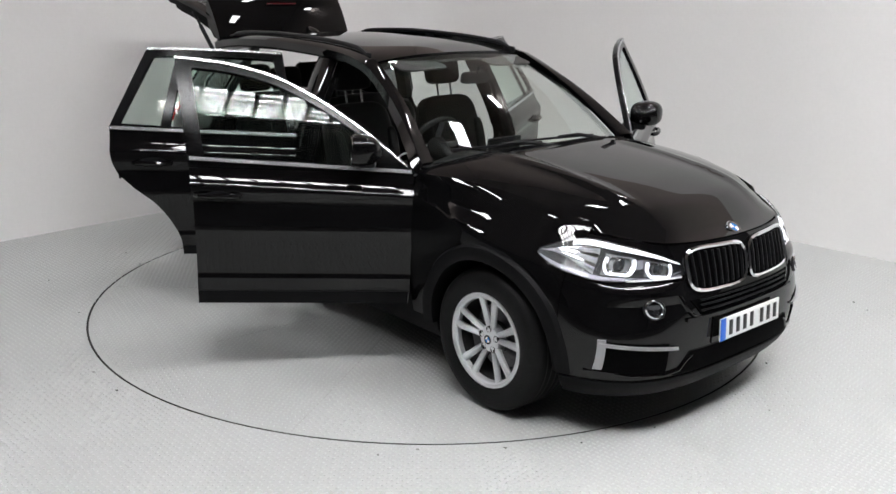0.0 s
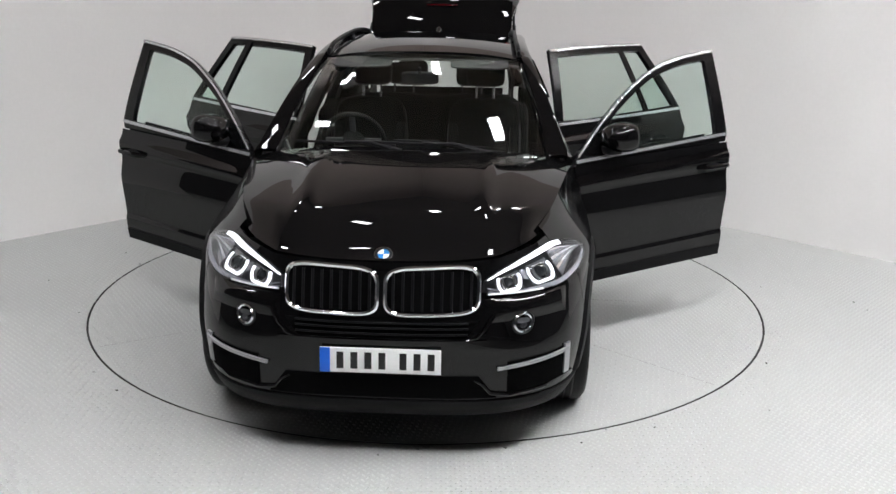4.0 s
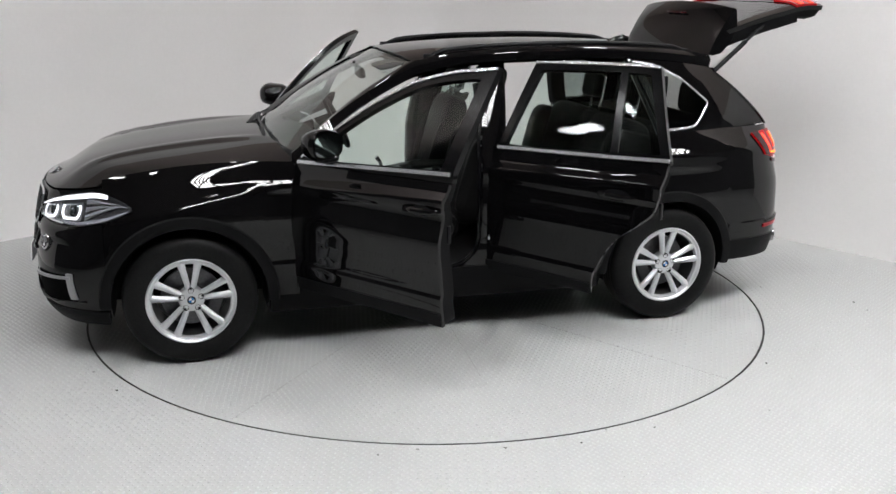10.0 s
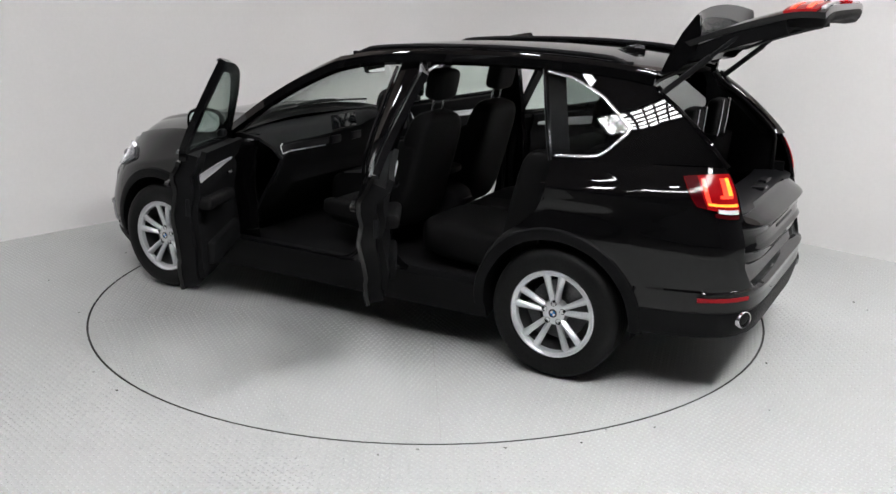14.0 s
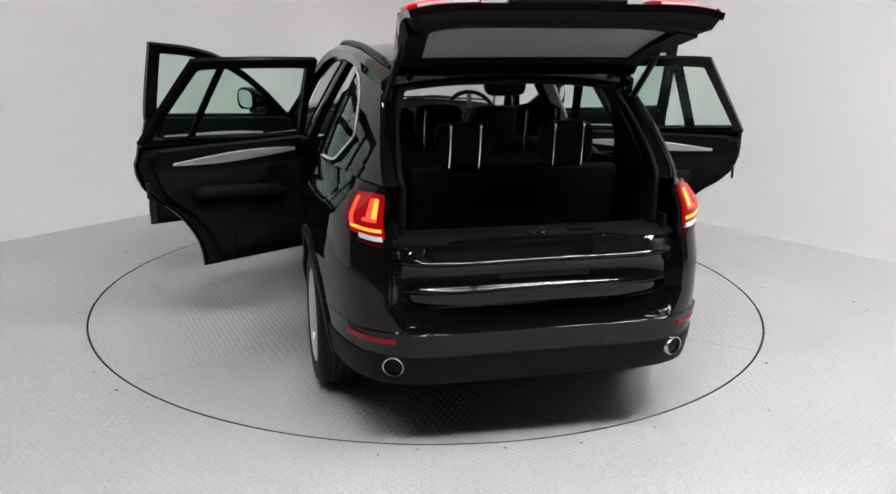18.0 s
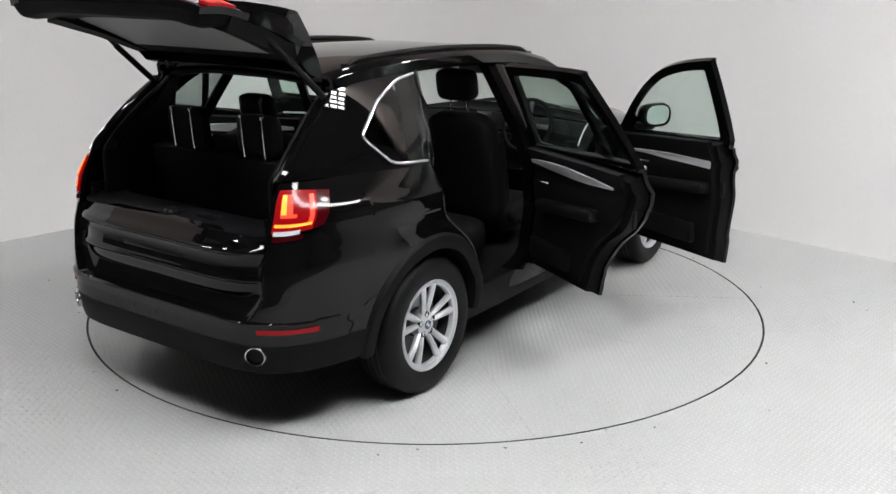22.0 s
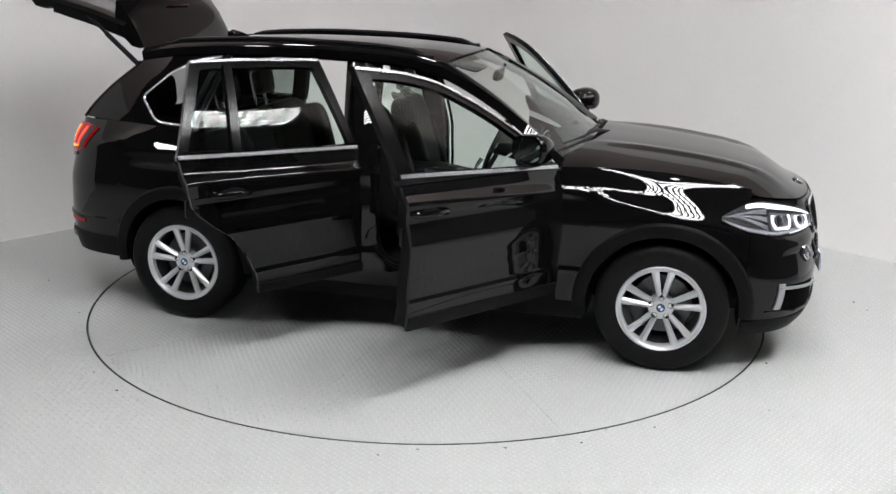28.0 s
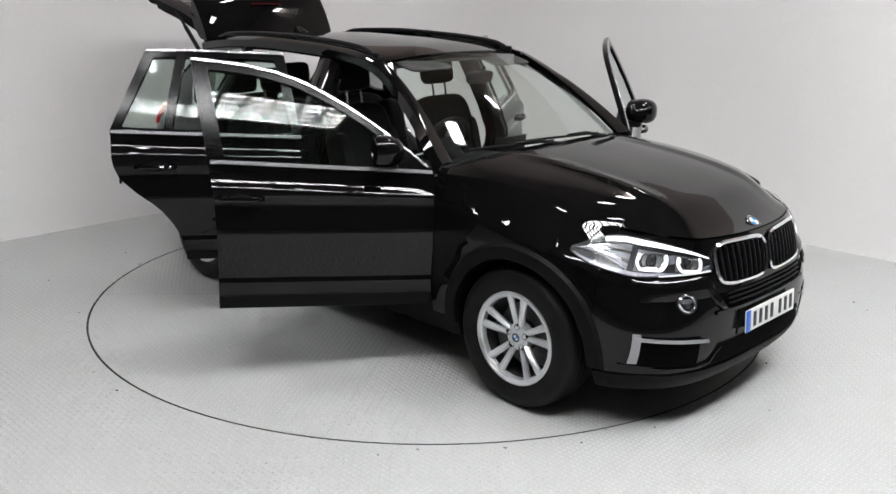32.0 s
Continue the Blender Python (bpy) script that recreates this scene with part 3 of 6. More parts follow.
for s in (1, -1):
    xs = sorted(set([0.88, 0.95, 1.0, 1.03] + spaced(1.035, 1.897, 30)))
    part("front_fender", columns(s, xs, lambda x: max(0.36 if x < 1.035 else 0, arch_z(x, AXLE, ARCH_R)), fender_top, 48, flank), PAINT, CAR)
    # rear quarter: the piece in front of the arch and the flank above and behind it
    xs = spaced(-1.9, -1.40, 22)
    part("rear_quarter_panel", columns(s, xs, lambda x: max(arch_z(x, -AXLE, ARCH_R), 0.34), belt, 48, flank), PAINT, CAR)

DOOR_REAR = ease([(0.33, -0.99), (0.50, -1.0), (0.62, -1.05), (0.75, -1.145), (0.86, -1.28), (0.95, -1.365), (1.05, -1.392), (1.19, -1.398)])


def quarter_head(x):
    """The height of the rear door's lower edge over the arch."""
    for z in spaced(0.36, 1.0, 64):
        if DOOR_REAR(z) <= x:
            return z
    return 1.0


for s in (1, -1):
    part("arch_panel", columns(s, spaced(-1.40, -1.0, 16), lambda x: max(arch_z(x, -AXLE, ARCH_R), 0.34), lambda x: max(quarter_head(x), arch_z(x, -AXLE, ARCH_R) + 0.012), 6, flank), PAINT, CAR)
    part("sill", columns(s, spaced(-1.03, 1.03, 20), lambda x: 0.235, lambda x: 0.44, 8, flank, -0.03, 0.08), PLASTIC, CAR, "black plastic sill")
    # arch trims
    for cx in (AXLE, -AXLE):
        rows = []
        for a in spaced(-4, 184, 40):
            row = []
            for r, o in ((ARCH_R - 0.012, -0.05), (ARCH_R - 0.012, 0.010), (ARCH_R + 0.008, 0.016), (ARCH_R + 0.045, 0.012), (ARCH_R + 0.056, -0.004)):
                x, z = cx + r * math.cos(radians(a)), WHEEL_R + r * math.sin(radians(a))
                row.append(Vector((x, s * (flank(x, max(z, 0.25)) + o), z)))
            rows.append(row)
        part("arch_trim", shell(bmesh.new(), rows if s * cx > 0 else rows, 0.006), PLASTIC, CAR, "matt black plastic wheel arch trim")
        bm = bmesh.new()
        rows = []
        for a in spaced(-12, 192, 28):
            x, z = cx + (ARCH_R - 0.01) * math.cos(radians(a)), WHEEL_R + (ARCH_R - 0.01) * math.sin(radians(a))
            rows.append([Vector((x, s * y, z)) for y in (0.60, 0.75, flank(x, max(z, 0.25)) - 0.02)])
        shell(bm, rows, 0.004)
        part("wheel_liner", bm, PLASTIC, CAR)
        bm = bmesh.new()
        lathe(bm, [(0.004, s * 0.60), (ARCH_R, s * 0.60), (ARCH_R, s * 0.59), (0.004, s * 0.59)], 32, "y", (cx, 0, WHEEL_R))
        bmesh.ops.delete(bm, geom=[v for v in bm.verts if v.co.z < 0.34], context="VERTS")
        part("wheel_well", bm, PLASTIC, CAR)


# rear bumper, lower gate, corners
bumper_step = ease([(0.36, -0.012), (0.46, 0.0), (0.55, 0.004), (0.585, 0.012), (0.600, 0.016), (0.606, 0.010), (0.618, -0.045), (0.70, -0.060), (0.955, -0.055)])


def rear_point(u, v):
    zb = 0.385 - 0.02 * abs(u)
    z = zb + (0.955 - zb) * v
    p = signed(tail, u * tail_end(z), z)
    wide = 0.60 + 0.09 * min(max((z - 0.60) / 0.12, 0), 1) ** 0.6
    mid = max(0.0, 1 - (abs(p.y) / wide) ** 22)
    return p + Vector((-bumper_step(z) * (mid if z > 0.604 else 1), 0, 0))


part("rear_bumper", cover(rear_point, spaced(-1, 1, 160), spaced(0, 1, 90), 0, 0.02), PAINT, CAR, "gloss black rear bumper")
part("rear_skirt", cover(lambda u, v: signed(tail, u * tail_end(0.355 + 0.135 * v), 0.355 + 0.135 * v), spaced(-1, 1, 60), spaced(0, 1, 6), 0.006, 0.02), PLASTIC, CAR, "matt black lower rear skirt")
gate_x = ease([(0.682, -2.395), (0.690, -2.418), (0.705, -2.432), (0.765, -2.452), (0.778, -2.463), (0.786, -2.458), (0.80, -2.446), (0.85, -2.440),
               (0.892, -2.456), (0.906, -2.468), (0.914, -2.462), (0.945, -2.412), (0.960, -2.392), (0.972, -2.376), (0.982, -2.345)])
gate_wide = ease([(0.682, 0.585), (0.70, 0.622), (0.73, 0.650), (0.78, 0.668), (0.98, 0.668)])


def lower_gate_point(u, v):
    z = 0.682 + 0.300 * v
    y = gate_wide(z) * u
    return Vector((-2.40 + (gate_x(z) + 2.40) * (1 - 0.6 * u ** 8) + tail_at(y, 0.82).x - tail_at(0, 0.82).x + 0.05 * u ** 4, y, z + 0.012 * (1 - u * u)))


LOWER = part("lower_tailgate", cover(lower_gate_point, spaced(-1, 1, 48), spaced(0, 1, 80), 0.0, 0.03), PAINT, CAR, "closed gloss black lower tailgate with two creases")
bm = bmesh.new()
box(bm, (-2.438, 0, 0.842), (0.012, 0.42, 0.020), 0.005)
part("plate_lamp_strip", bm, SATIN, LOWER)
bm = bmesh.new()
rows = [[Vector((tail_at(0.66 * u, 0.97).x + dx, 0.66 * u, z)) for u in spaced(-1, 1, 24)] for dx, z in ((0.03, 0.980), (0.06, 0.992), (0.09, 0.990), (0.12, 0.998), (0.25, 0.990))]
shell(bm, rows, 0.02)
LIP = part("load_lip", bm, SATIN, CAR, "satin black load sill plate")
bm = bmesh.new()
box(bm, (-2.29, 0.0, 1.000), (0.07, 0.10, 0.022), 0.006)
LATCH = part("latch", bm, SATIN, LIP)
for y in (0.022, -0.022):
    bm = bmesh.new()
    box(bm, (-2.327, y, 1.003), (0.012, 0.022, 0.012), 0.003)
    part("striker", bm, CHROME, LATCH)
bm = bmesh.new()
box(bm, (-2.27, -0.22, 1.001), (0.05, 0.13, 0.020), 0.006)
part("lip_handle", bm, SATIN, LIP)
for s in (1, -1):
    # corner above the bumper, beside the tailgate opening
    def corner_point(u, v, s=s):
        z = 0.955 + (1.215 - 0.955) * v
        a, b = tail_end(z), math.degrees(math.asin(min(0.665 / (base_y(z) * 0.885), 1) ** (TAIL_N / 2)))
        return sided(tail(a + (b - a) * u, z), s)
    part("rear_corner", cover(corner_point, spaced(0, 1, 24), spaced(0, 1, 10), 0, 0.02), PAINT, CAR)

# cabin frame: a pillar and cant rail over both doors, up to screen and roof
SCREEN_FOOT = lambda u: Vector((1.0 - 0.16 * u * u, 0.78 * u, 1.175 - 0.035 * u * u))
SCREEN_HEAD = lambda u: Vector((0.20 - 0.09 * u * u, 0.610 * u, 1.668 - 0.040 * u * u))


def screen_point(u, v):
    p = SCREEN_FOOT(u).lerp(SCREEN_HEAD(u), v)
    k = 0.035 * math.sin(math.pi * v)
    return p + Vector((k * 0.55, 0, k * 0.8))


for s in (1, -1):
    rows = []
    for k, x in enumerate(spaced(0.885, -1.84, 68)):
        z = door_top(x)
        a = Vector((x, upper(x, z), z))
        if x > 0.11:
            b = screen_point(1, (0.885 - x) / 0.775)
        else:
            b = Vector((x, a.y - 0.05, z + 0.030))
        m = a.lerp(b, 0.5) + Vector((0, 0.012, 0.012))
        rows.append([sided(p, s) for p in (a + Vector((0, -0.03, -0.012)), a, a.lerp(m, 0.55) + Vector((0, 0.004, 0.003)), m, b)])
    part("cant_rail", shell(bmesh.new(), rows[::-1] if s > 0 else rows, 0.025), PAINT, CAR, "gloss black windscreen pillar and roof side frame")


def roof_point(u, v):
    xs = 0.11 + (-1.84 - 0.11) * v
    x = xs + 0.09 * (1 - u * u) * (1 - v)
    z0 = door_top(xs) + 0.030
    y = (upper(xs, door_top(xs)) - 0.05) * u
    return Vector((x, y, z0 + (roof_z(x) - z0) * (1 - abs(u) ** 2.4)))


part("roof", cover(roof_point, spaced(-1, 1, 32), spaced(0, 1, 40), 0, 0.02), PAINT, CAR, "gloss black roof skin")
part("headliner", cover(lambda u, v: roof_point(u * 0.97, v * 0.99) - Vector((0, 0, 0.045)), spaced(-1, 1, 12), spaced(0, 1, 14), 0, 0.015), HEADLINER, CAR, "dark headliner")
for s in (1, -1):
    bm = bmesh.new()
    pts = []
    for v in spaced(0.03, 0.93, 30):
        p = roof_point(s * 0.985, v)
        k = min(v - 0.03, 0.93 - v) / 0.06
        pts.append(p + Vector((0, 0, 0.004 + 0.034 * min(k, 1) ** 0.6)))
    tube(bm, pts, 0.015, 10)
    rail = part("roof_rail", bm, SATIN, CAR, "satin black roof rail")
    for v in (0.05, 0.47, 0.905):
        bm = bmesh.new()
        p = roof_point(s * 0.985, v)
        box(bm, p + Vector((0, 0, 0.014)), (0.10, 0.022, 0.04), 0.008)
        part("rail_foot", bm, SATIN, rail)
# sunroof panel line and aerial
bm = bmesh.new()
rows = []
for k, x in enumerate(spaced(-1.40, -1.57, 10)):
    q = k / 10
    h = 0.052 * math.sin(math.pi * min(q * 0.5 + 0.02, 0.5)) ** 1.2 * (1 if q < 0.9 else 0.8)
    w = 0.028 * math.sin(math.pi * (0.12 + 0.76 * q))
    z = roof_z(x) - 0.004
    rows.append([Vector((x, w * math.cos(a), z + h * math.sin(a))) for a in spaced(0, math.pi, 8)])
shell(bm, rows, 0.003)
part("aerial_fin", bm, PAINT, CAR, "black shark fin aerial")

WINDSCREEN = part("windscreen", cover(screen_point, spaced(-0.985, 0.985, 24), spaced(0.01, 0.985, 16), -0.004, 0.005), SCREENGLASS, CAR, "clear curved windscreen")
WINDSCREEN.visible_shadow = False
# cowl and wipers
part("cowl", cover(lambda u, v: SCREEN_FOOT(u).lerp(hood_point(u, 1.0), v) + Vector((0, 0, -0.022 - 0.01 * math.sin(math.pi * v))), spaced(-1, 1, 20), spaced(-0.6, 1.2, 5), 0, 0.01), PLASTIC, CAR, "black plastic windscreen cowl")
for y0, y1 in ((0.42, -0.28), (-0.08, -0.66)):
    bm = bmesh.new()
    pts = [screen_point(y / 0.78, 0.035 + 0.03 * q) + Vector((0.018, 0, 0.022)) for q, y in ((k / 8, y0 + (y1 - y0) * k / 8) for k in range(9))]
    tube(bm, pts, 0.007, 6)
    w = part("wiper", bm, SATIN, CAR, "black wiper resting on the windscreen foot")
    bm = bmesh.new()
    tube(bm, [SCREEN_FOOT(y0 / 0.78 + 0.05) + Vector((0.05, 0, 0.02)), pts[2] + Vector((0.012, 0, 0.012)), pts[4] + Vector((0.004, 0, 0.008))], [0.016, 0.010, 0.007], 8)
    part("wiper_arm", bm, SATIN, w)

# rear pillars with the fixed side windows
QUARTER_OUT = [(-1.402, 1.198), (-1.228, 1.662), (-1.45, 1.652), (-1.7, 1.628), (-1.83, 1.606), (-1.858, 1.56), (-2.02, 1.44), (-2.175, 1.30), (-2.252, 1.223), (-2.0, 1.218), (-1.7, 1.208)]
QUARTER_IN = rounded([(-1.386, 1.212), (-1.240, 1.640), (-1.42, 1.612), (-1.60, 1.53), (-1.776, 1.386), (-1.775, 1.355), (-1.66, 1.235), (-1.60, 1.222)], 0.03)
pillar_edge = ease([(1.215, -2.256), (1.30, -2.175), (1.44, -2.02), (1.56, -1.858)])
for s in (1, -1):
    P = part("rear_pillar", ring(s, QUARTER_OUT, QUARTER_IN, upper, 0.0, 0.02, 6, 96), PAINT, CAR, "gloss black rear pillar")
    edge, lip = QUARTER_IN[9:] + QUARTER_IN[:1], inset(QUARTER_IN, 0.014)[9:] + inset(QUARTER_IN, 0.014)[:1]
    rows = [[Vector((a[0] + (b[0] - a[0]) * k, s * (upper(a[0] + (b[0] - a[0]) * k, a[1] + (b[1] - a[1]) * k) + o), a[1] + (b[1] - a[1]) * k)) for a, b in zip(edge, lip)] for k, o in ((0, 0.003), (0.3, 0.008), (0.7, 0.008), (1, 0.003))]
    part("chrome_trim", shell(bmesh.new(), rows, 0.010, orient=True), BRIGHT, P, "bright chrome window surround")
    foot = line([(-1.785, 1.372), (-1.66, 1.226), (-1.60, 1.213), (-1.39, 1.202), (-1.236, 1.648)])
    crown = line([(-1.785, 1.376), (-1.60, 1.538), (-1.42, 1.620), (-1.236, 1.650)])
    g = part("quarter_window", columns(s, spaced(-1.784, -1.237, 30), foot, crown, 14, upper, -0.007, 0.004), DARKGLASS, P, "dark tinted fixed side window")
    g.visible_shadow = False
    # rear face of the pillar, round to the tailgate opening
    rows = []
    for z in spaced(1.215, 1.575, 16):
        x = pillar_edge(z)
        y = upper(x, z)
        rows.append([sided((x + dx, y - dy, z), s) for dx, dy in ((0.0, 0.0), (-0.012, 0.012), (0.0, 0.05), (0.05, 0.085), (0.10, 0.095))])
    part("pillar_return", shell(bmesh.new(), rows if s > 0 else rows[::-1], 0.01), PAINT, P)
    rows = []
    for z in spaced(0.96, 1.575, 20):
        x = max(pillar_edge(z), -2.26) + 0.04
        y = min(upper(max(pillar_edge(z), -2.26), max(z, 1.215)) - 0.06, 0.70)
        reach = 0.75 if z < 1.215 else max(-1.80 - x, 0.05)
        rows.append([sided((x + dx, y - dy, z), s) for dx, dy in ((0.0, 0.0), (0.04, 0.012), (reach * 0.45, 0.03), (reach, 0.04))])
    part("luggage_side_trim", shell(bmesh.new(), rows if s > 0 else rows[::-1], 0.02), SOFTTRIM, CAR, "dark luggage bay side lining")
    # rubber seal round the opening
    bm = bmesh.new()
    tube(bm, [sided((max(pillar_edge(z), -2.26) + 0.02, min(upper(max(pillar_edge(z), -2.26), max(z, 1.215)) - 0.082, 0.66), z), s) for z in spaced(0.975, 1.575, 16)], 0.011, 8)
    part("gate_seal", bm, RUBBER, CAR)
rows = []
for u in spaced(-1, 1, 24):
    rows.append([Vector((-1.825 + 0.03 * u * u + dx, 0.575 * u, 1.640 - 0.045 * abs(u) ** 3 + dz)) for dx, dz in ((0.0, 0.0), (-0.016, -0.010), (-0.010, -0.026), (0.03, -0.032), (0.14, -0.022))])
part("rear_header", shell(bmesh.new(), rows, 0.008), SOFTTRIM, CAR, "dark trim over the luggage opening")

# under and inside
bm = bmesh.new()
box(bm, (0.0, 0, 0.335), (4.1, 1.10, 0.13), 0.03)
box(bm, (0.0, 0, 0.335), (2.0, 1.74, 0.13), 0.03)
part("floor_pan", bm, PLASTIC, CAR)
bm = bmesh.new()
box(bm, (1.50, 0, 0.62), (1.15, 1.14, 0.50), 0.04)
part("engine_bay", bm, PLASTIC, CAR)
bm = bmesh.new()
box(bm, (0.05, 0, 0.405), (1.9, 1.66, 0.02), 0.008)
part("cabin_carpet", bm, CARPET, CAR)
bm = bmesh.new()
box(bm, (-1.90, 0, 0.835), (0.90, 1.18, 0.05), 0.01)
box(bm, (-1.86, 0, 0.62), (0.93, 1.06, 0.36), 0.01)
part("luggage_floor", bm, CARPET, CAR, "black carpeted luggage floor")
for s in (1, -1):
    rows = []
    for z in spaced(0.42, 1.05, 10):
        rows.append([sided((x, y, z), s) for x, y in ((-1.30, 0.80), (-1.36, 0.66), (-1.5, 0.60), (-2.30, 0.60 + (0.04 if z > 0.9 else 0)))])
    part("wheelhouse_trim", shell(bmesh.new(), rows, 0.02), SOFTTRIM, CAR)
    # door jambs
    rows = []
    for z in spaced(0.36, 1.19, 24):
        x = DOOR_REAR(z)
        y = flank(x, z)
        rows.append([sided((x - dx, y - dy, z), s) for dx, dy in ((0.0, 0.0), (-0.012, 0.03), (-0.006, 0.10), (0.02, 0.22))])
    part("door_jamb", shell(bmesh.new(), rows, 0.01), PAINT, CAR)
    rows = []
    for z in spaced(1.19, 1.655, 12):
        x = -1.385 + 0.157 * (z - 1.19) / 0.465
        y = upper(x, z)
        rows.append([sided((x + dx, y - dy, z), s) for dx, dy in ((0.0, 0.0), (0.012, 0.02), (0.0, 0.06), (-0.10, 0.075))])
    part("pillar_jamb", shell(bmesh.new(), rows, 0.01), SATIN, CAR)
    rows = []
    for z in spaced(0.36, 1.12, 12):
        y = flank(0.88, z)
        rows.append([sided((x, y - dy, z), s) for x, dy in ((0.88, 0.002), (0.865, 0.05), (0.86, 0.12), (0.72, 0.16))])
    part("hinge_pillar", shell(bmesh.new(), rows, 0.012), PAINT, CAR)
    # centre pillar
    rows = []
    for z in spaced(0.34, 0.43, 3) + spaced(0.436, 0.63, 14) + spaced(0.68, 1.63, 18):
        y = side_y(-0.32, z) - 0.045
        px = -0.30 - 0.07 * max(0, z - 1.1) / 0.55
        h = min(max(z - 0.43, 0.0), 0.20)
        w = 0.075 + 0.20 - math.sqrt(max(0.0, 0.04 - (0.20 - h) ** 2))
        rows.append([sided((x, y - dy, z), s) for x, dy in ((px - w, 0.06), (px - w, 0.01), (px - w * 0.7, 0.0), (px + w * 0.7, 0.0), (px + w, 0.01), (px + w, 0.06))])
    B = part("centre_pillar", shell(bmesh.new(), rows, 0.03), PAINT, CAR)
    bm = bmesh.new()
    tube(bm, [sided((-0.32 + 0.07, side_y(-0.32, z) - 0.10, z), s) for z in spaced(0.55, 1.50, 8)], 0.014, 6)
    part("seat_belt", bm, SOFTTRIM, B)
    bm = bmesh.new()
    sweep = [(-0.205 - 0.07 * max(0, z - 1.1) / 0.55, z) for z in spaced(1.60, 0.66, 12)]
    sweep += [(-0.010 - 0.20 * math.cos(a), 0.645 - 0.20 * math.sin(a)) for a in spaced(0.08, math.pi / 2, 9)]
    sweep += [(x, 0.445) for x in spaced(0.10, 0.72, 5)]
    tube(bm, [sided((x, side_y(-0.32, max(z, 0.5)) - 0.052, z), s) for x, z in sweep], 0.011, 8)
    part("opening_seal", bm, FRAMEBLACK, B, "shiny black rubber door seal")
    bm = bmesh.new()
    box(bm, (-0.285, s * (side_y(-0.32, 0.62) - 0.035), 0.62), (0.05, 0.014, 0.03), 0.004)
    part("door_striker", bm, CHROME, B, "bright steel door striker")
    # sill tread
    bm = bmesh.new()
    box(bm, (-0.05, s * 0.83, 0.395), (1.85, 0.14, 0.05), 0.02)
    part("sill_step", bm, PAINT, CAR)
    # seals round both door openings
    bm = bmesh.new()
    tube(bm, [sided((x, side_y(x, door_top(x) - 0.02) - 0.05, door_top(x) - 0.022), s) for x in spaced(0.84, -1.2, 30)], 0.010, 6)
    part("door_seal", bm, RUBBER, CAR)



# ---- doors ----
def belt_strip(s, x0, x1, z_of, h, out, matl, parent, name, label=""):
    return part(name, columns(s, spaced(x0, x1, 26), lambda x: z_of(x) - h / 2, lambda x: z_of(x) + h / 2, 2, side_y, out, 0.012), matl, parent, label)


def hinge_turn(hx, hy, angle, lift):
    """Swing about leaning hinges, which raise the free edge."""
    return Matrix.Translation((hx, hy, 0.9)) @ Matrix.Rotation(angle, 4, "Z") @ Matrix.Rotation(lift, 4, "Y") @ Matrix.Translation((-hx, -hy, -0.9))


def handle(s, x, z, parent):
    bm = bmesh.new()
    pts = [(x + d, s * (flank(x + d, z) + o), z + 0.01 * o) for d, o in ((0.11, 0.002), (0.085, 0.026), (0.03, 0.034), (-0.04, 0.034), (-0.095, 0.028), (-0.115, 0.004))]
    tube(bm, pts, [0.013, 0.015, 0.015, 0.015, 0.015, 0.013], 8)
    h = part("handle", bm, PAINT, parent, "body-coloured pull handle")
    bm = bmesh.new()
    lathe(bm, [(0.004, 0.0), (0.04, 0.0), (0.055, 0.004)], 20, "y")
    for v in bm.verts:
        v.co = Vector((x + v.co.x * 1.5, s * (flank(x, z) + 0.003 - v.co.y * 0.4), z + v.co.z * 0.6))
    part("handle_cup", bm, SATIN, h)


